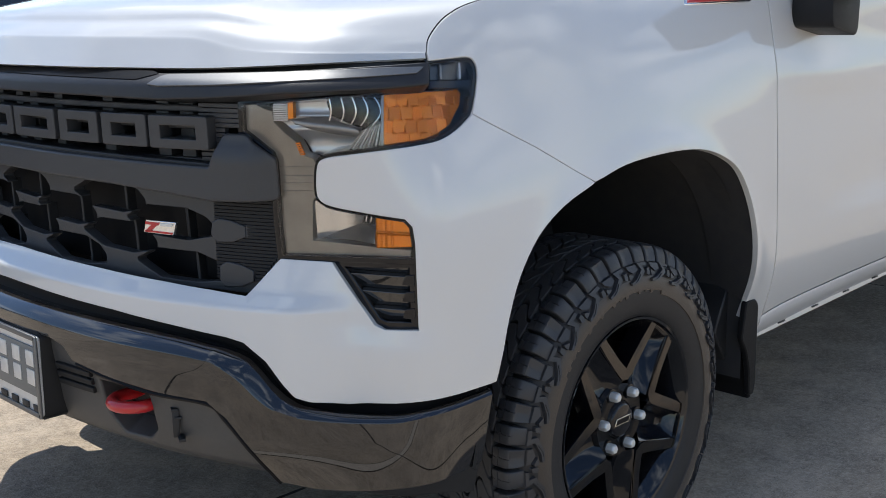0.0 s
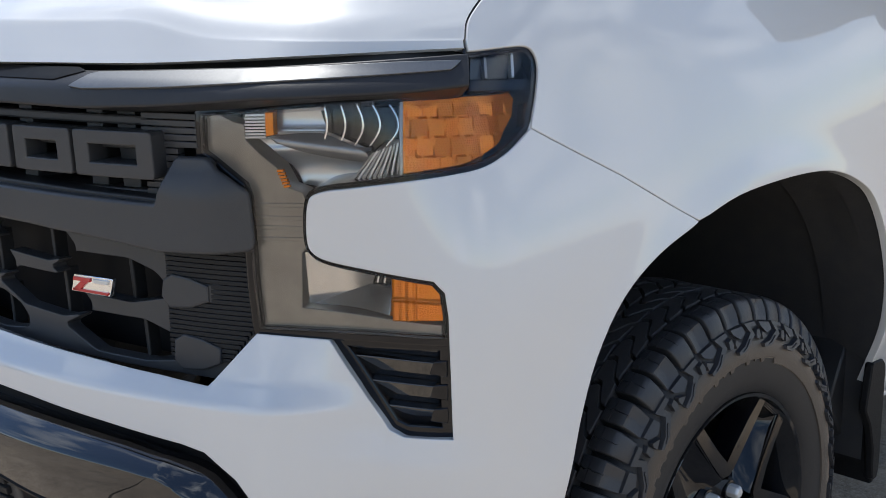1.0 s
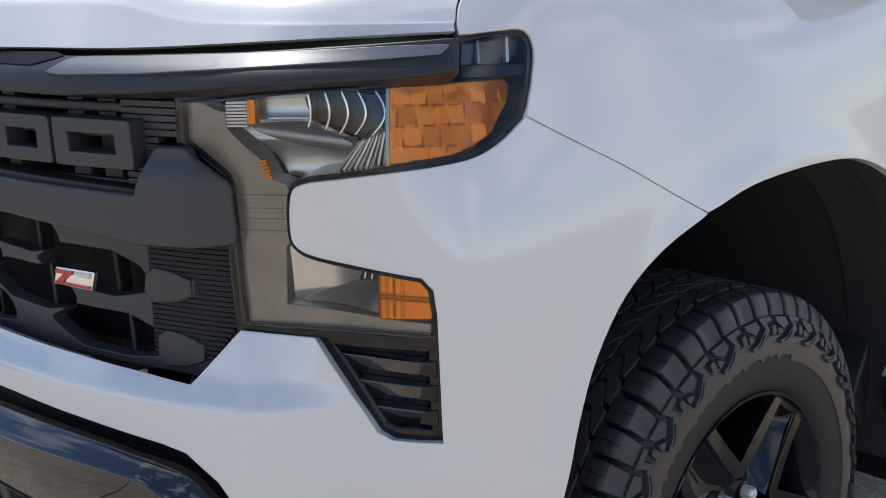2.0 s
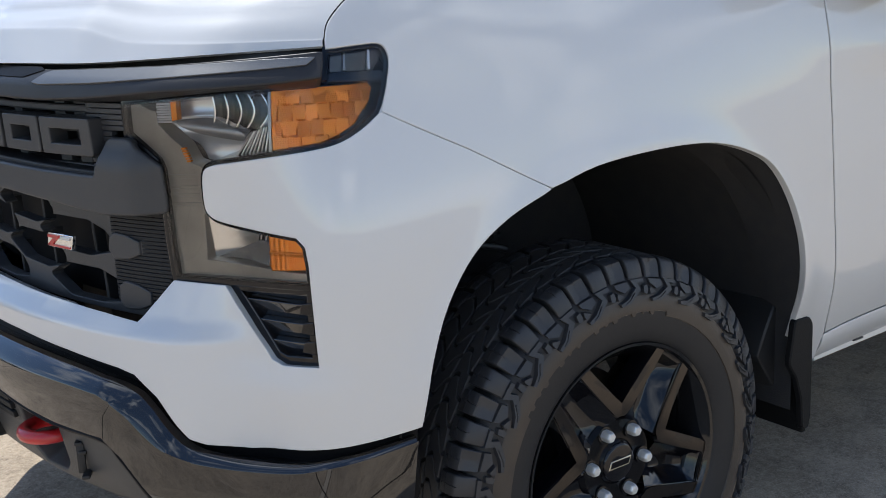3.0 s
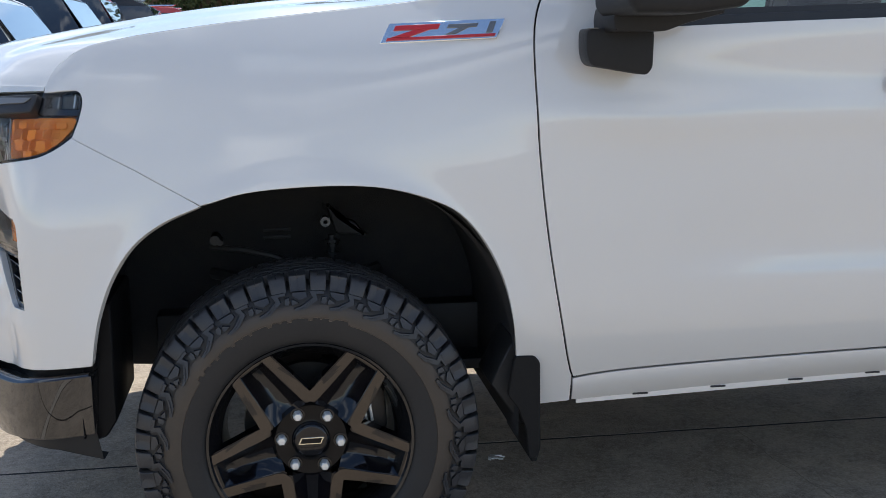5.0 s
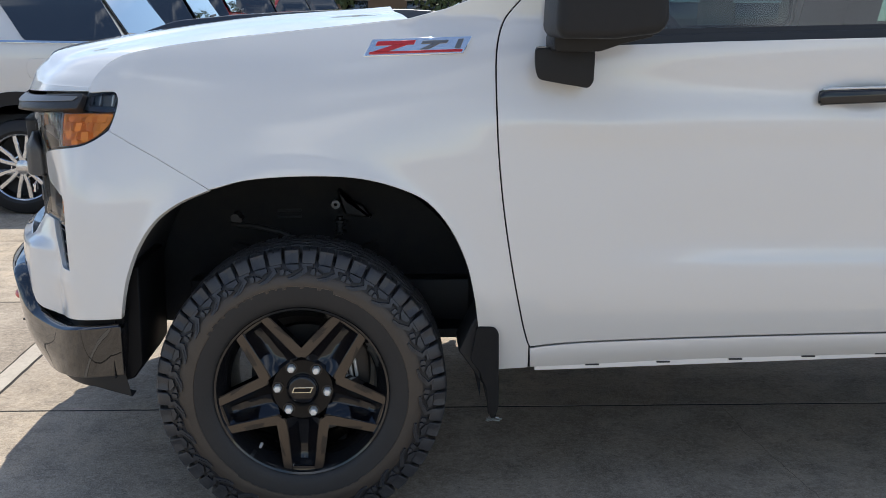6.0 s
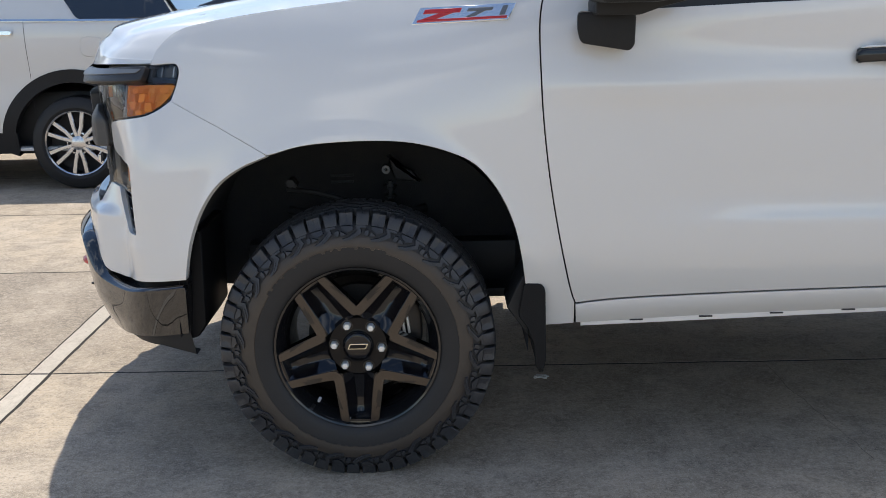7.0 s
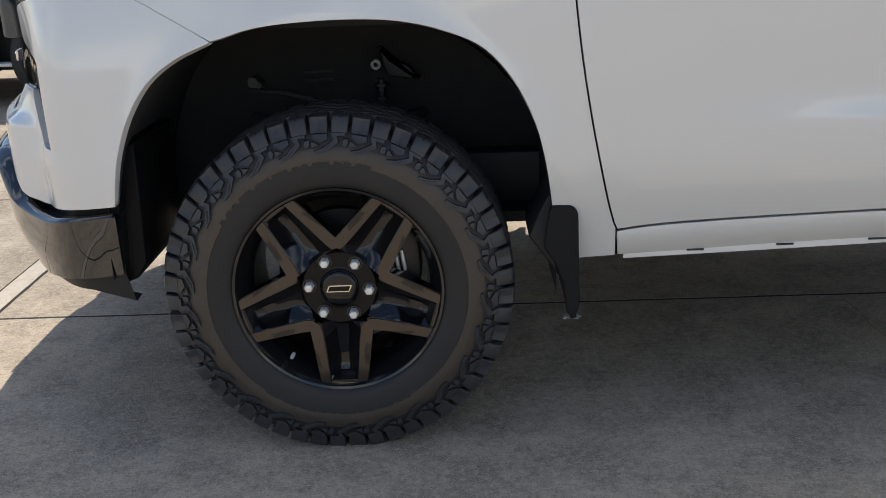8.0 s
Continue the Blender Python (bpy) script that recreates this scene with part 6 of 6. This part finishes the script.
def hatch(car, flank, glass=True):
    """Rear glass with wiper, black pillars and tall lamps at a tail."""
    a, b = (2.235, 1.335), (2.000, 1.665)

    def tail(y, k):
        y, k = np.atleast_1d(np.asarray(y, float)), np.atleast_1d(np.asarray(k, float))
        return np.stack([a[0] + (b[0] - a[0]) * k + .022, y * (1 - .10 * k), a[1] + (b[1] - a[1]) * k + .012], -1)
    panel("rear_glass", rounded([(-.80, 0), (.80, 0), (.80, 1), (-.80, 1)], .03), tail, SHADE_GLASS, car, step=.1, depth=.01)
    part("rear_wiper", tube([tuple(tail(.0, .06)[0] + (.02, 0, 0)), tuple(tail(.42, .12)[0] + (.02, 0, 0))], .012, 6), DARK, car)
    for m in SIDES:
        panel("rear_pillar", [(1.90, 1.30), (2.25, 1.285), (2.24, 1.32), (2.01, 1.69), (1.80, 1.70)], lambda x, z: flank(x, z) + (0, -.010, 0), SHADE_GLASS, car, step=.08, depth=.01, mirror=m)
        if m:
            panel("tail_lamp", rounded([(2.08, 1.05), (2.30, 1.03), (2.25, 1.22), (2.12, 1.24)], .02), lambda x, z: flank(x, z) + (0, -.006, 0), TAIL, car, step=.05, depth=.02, mirror=True)


hatch(suv, suv_flank)
suv_win = [[(1.54, 1.292), (2.18, 1.279), (2.12, 1.42), (1.90, 1.70), (1.24, 1.70)], [(-.10, 1.30), (.85, 1.30), (.80, 1.68), (-.10, 1.68)], [(-1.25, 1.24), (-.16, 1.28), (-.16, 1.68), (-.65, 1.66)]]
for label, paint, x, y in (("dark blue sport utility car in the row", DARKBLUE, -4.05, 8.5), ("red sport utility car in the row", REDCAR, -4.15, 11.6), ("black sport utility car in the row", GLOSS, -3.85, 14.7), ("red sport utility car in the row", REDCAR, -3.5, 17.8), ("dark blue sport utility car in the row", DARKBLUE, -3.1, 20.9)):
    other, fl = parked_car(label, paint, (x, y, 0), 0, suv_loop, suv_win, (-1.46, 1.41), .395, .96, 1.27, cladding=False)
    for m in SIDES:
        panel("roof_rail", [(-.4, 1.80), (1.75, 1.81), (1.8, 1.825), (-.45, 1.82)], lambda x, z: fl(x, z) + (0, .06, .0), CHROME, other, step=.1, depth=.02, mirror=m)
    hatch(other, fl)
    other.scale = (1, 1, 1.10 if y < 9 else 1.18)

# low dark hatchback beside the truck, its tail towards the truck's nose
low_loop = [(-2.28, .32), (-2.30, .80), (-2.22, 1.02), (-2.04, 1.16), (-1.93, 1.32), (-1.64, 1.425), (-1.31, 1.458), (-.84, 1.485), (-.4, 1.492), (.35, 1.45), (1.25, 1.06), (2.2, .90), (2.4, .72), (2.38, .32)][::-1]
low_win = [[(-1.35, 1.09), (-.35, 1.08), (-.32, 1.40), (-1.05, 1.41)], [(-.27, 1.08), (.95, 1.07), (.30, 1.38), (-.25, 1.40)]]
parked_car("black hatchback with a glossy roof parked beside the truck", DARKBLUE, (.72, 2.9, 0), 0, low_loop, low_win, (-1.42, 1.42), .33, .90, 1.06, cladding=False)
sedan_loop = [(2.35, .32), (2.40, .75), (2.25, 1.02), (1.7, 1.10), (1.0, 1.46), (.2, 1.52), (-.4, 1.46), (-1.15, 1.06), (-2.2, .90), (-2.4, .72), (-2.38, .32)]
sedan_win = [[(-.95, 1.08), (.2, 1.10), (.15, 1.42), (-.40, 1.40)], [(.27, 1.10), (1.35, 1.13), (.95, 1.38), (.22, 1.42)]]
for label, paint, x, y, turn in (("red parked car in a far row", REDCAR, -11.5, 15.0, 100), ("red parked car in a far row", REDCAR, -14.3, 16.5, 100), ("dark parked car in a far row", GLOSS, -8.8, 15.5, 100),
                                 ("white parked car in a far row", WHITE, 1.4, 27.0, 90)):
    parked_car(label, paint, (x, y, 0), turn, sedan_loop, sedan_win, (-1.42, 1.42), .34, .93, 1.06, cladding=False)

# far trees
BARK = material("bark", (.10, .075, .055), .9, grain=(12, .6, (.06, .045, .035)), bump=(30, .02))
LEAF = material("leaf", (.055, .085, .028), .6, grain=(3, .7, (.09, .12, .04)), second=(.7, .6, (.035, .055, .02)))


def tree(x, y, h, seed):
    rng = random.Random(seed)
    t = empty("tree", "leafy green tree beyond the car park", "tree", group="far trees", at=(x, y, 0))
    bm = tube([(0, 0, 0), (.1, .05, h * .25), (-.05, .1, h * .5), (.05, 0, h * .8)], [.22, .17, .12, .05], 8)
    for k in range(7):
        a, z = rng.uniform(0, 6.28), h * rng.uniform(.25, .6)
        ln = h * rng.uniform(.2, .34)
        tube([(0, 0, z), (ln * .5 * math.cos(a), ln * .5 * math.sin(a), z + ln * .35), (ln * math.cos(a), ln * math.sin(a), z + ln * .6)], [.09, .06, .02], 6, bm)
    part("trunk", bm, BARK, t)
    verts, faces = [], []
    for c in range(64):
        a, rr, z = rng.uniform(0, 6.28), h * .36 * math.sqrt(rng.random()), h * rng.uniform(.28, 1.0)
        rr *= 1 - .55 * max(0, z / h - .6) / .4
        cx, cy, sz = rr * math.cos(a), rr * math.sin(a), h * rng.uniform(.05, .10)
        for k in range(70):
            d = Vector((rng.gauss(0, 1), rng.gauss(0, 1), rng.gauss(0, .7)))
            p = Vector((cx, cy, z)) + d.normalized() * sz * rng.random() ** .4 * 1.3
            q = Euler((rng.uniform(0, 6), rng.uniform(0, 6), rng.uniform(0, 6))).to_matrix()
            s = rng.uniform(.12, .26)
            n = len(verts)
            verts += [p + q @ Vector(v) * s for v in ((-1, 0, 0), (0, -.5, .1), (1, 0, 0), (0, .5, .1))]
            faces.append((n, n + 1, n + 2, n + 3))
    link("crown", verts, faces, LEAF, t, smooth=False)


for i, (x, y, h) in enumerate(((-22, 44, 9), (-15, 47, 8), (-9, 45, 9.5), (-3, 48, 8.5), (3, 46, 9), (9, 48, 8), (-29, 42, 9), (-36, 40, 8.5))):
    tree(x, y, h, i)
# low tan building far behind
wall_mat = material("tan_wall", (.22, .16, .12), .85, grain=(3, .5, (.28, .20, .15)), second=(.4, .4, (.38, .30, .22)))
hall = empty("building", "low tan building beyond the car park", "building", at=(-8, 56, 0))
part("wall", box((60, 10, 4.2), (0, 0, 2.1), .05), wall_mat, hall)
part("roof", box((61, 11, .5), (0, 0, 4.4), .05), material("brown_roof", (.16, .10, .075), .8, grain=(2, .5, (.12, .08, .06))), hall)
for k in range(14):
    wdw = part("window", box((2.2, .1, 1.5), (-27 + 4.1 * k, -5.03, 1.9), .02), SHADE_GLASS, hall)
    part("frame", box((2.4, .12, .12), (-27 + 4.1 * k, -5.05, 2.72), .02), PALE, wdw)
# ---- small things and ground slabs ----
bm = bmesh.new()
rng = random.Random(3)
for k in range(9):
    box((rng.uniform(.012, .03), rng.uniform(.01, .02), .004), (.617 + rng.uniform(-.03, .03), -.157 + rng.uniform(-.015, .015), .003), .001, (rng.uniform(-20, 20), 0, rng.uniform(0, 180)), bm)
tagged(part("litter", bm, PALE, None), "small scraps of clear plastic on the concrete", "litter")


# a hairline crack in the concrete
CRACK = material("crack_dirt", (.15, .125, .10), .95, grain=(25, .8, (.26, .21, .165)))
crack = [(1.49, -.04), (1.50, -.17), (1.495, -.30), (1.515, -.45), (1.53, -.62), (1.55, -.80), (1.56, -.95)]
verts, faces = [], []
for i, (x, y) in enumerate(smoothed(crack, 6)):
    j = .008 * noise.noise(Vector((x * 20, y * 20, 5)))
    w = .0010 + .0006 * noise.noise(Vector((x * 60, y * 60, 2)))
    verts += [(x + j - w, y, .001), (x + j + w, y, .001)]
    if i:
        faces.append((2 * i - 2, 2 * i - 1, 2 * i + 1, 2 * i))
link("crack", verts, faces, CRACK, ground)


def slab(x0, x1, y0, y1, mat):
    """A slab with worn, slightly wavering edges."""
    g = .0055
    x0, x1, y0, y1 = x0 + g, x1 - g, y0 + g, y1 - g
    loop = dense([(x0, y0), (x1, y0), (x1, y1), (x0, y1)], .05 if min(abs(x0), abs(y0), abs(x1), abs(y1)) < 2.5 else .5)
    out = []
    for x, y in loop:
        d = .0035 * noise.noise(Vector((x * 9, y * 9, 1))) + .002 * noise.noise(Vector((x * 40, y * 40, 3)))
        out.append((x + d, y + .8 * d))
    bm = bmesh.new()
    top = [bm.verts.new((x + ((x0 + x1) / 2 - x) * 0 + (.002 if x < x0 + .02 else -.002 if x > x1 - .02 else 0), y + (.002 if y < y0 + .02 else -.002 if y > y1 - .02 else 0), 0)) for x, y in out]
    mid = [bm.verts.new((x, y, -.004)) for x, y in out]
    low = [bm.verts.new((x, y, -.016)) for x, y in out]
    bm.faces.new(top)
    n = len(out)
    for i in range(n):
        j = (i + 1) % n
        bm.faces.new((mid[i], mid[j], top[j], top[i]))
        bm.faces.new((low[i], low[j], mid[j], mid[i]))
    part("slab", bm, mat, ground, smooth=False)


xs = [(-10.6, -7.5, CONCRETE), (-7.5, -4.42, CONCRETE), (-4.42, -1.359, CONCRETE), (-1.366, -1.275, STRIP), (-1.275, 3.3, CONCRETE), (3.3, 6.4, CONCRETE)]
ys = [-.02 + 1.64 * k for k in range(-3, 6)]
for x0, x1, mat in xs:
    for y0, y1 in zip(ys, ys[1:]):
        slab(x0, x1, y0, y1, mat)
bm = bmesh.new()
bmesh.ops.create_grid(bm, x_segments=2, y_segments=2, size=.5)
bmesh.ops.scale(bm, vec=(17, 13.1, 1), verts=bm.verts)
bmesh.ops.translate(bm, vec=(-2.1, 1.62, -.0009), verts=bm.verts)
part("joint_bed", bm, JOINT, ground)
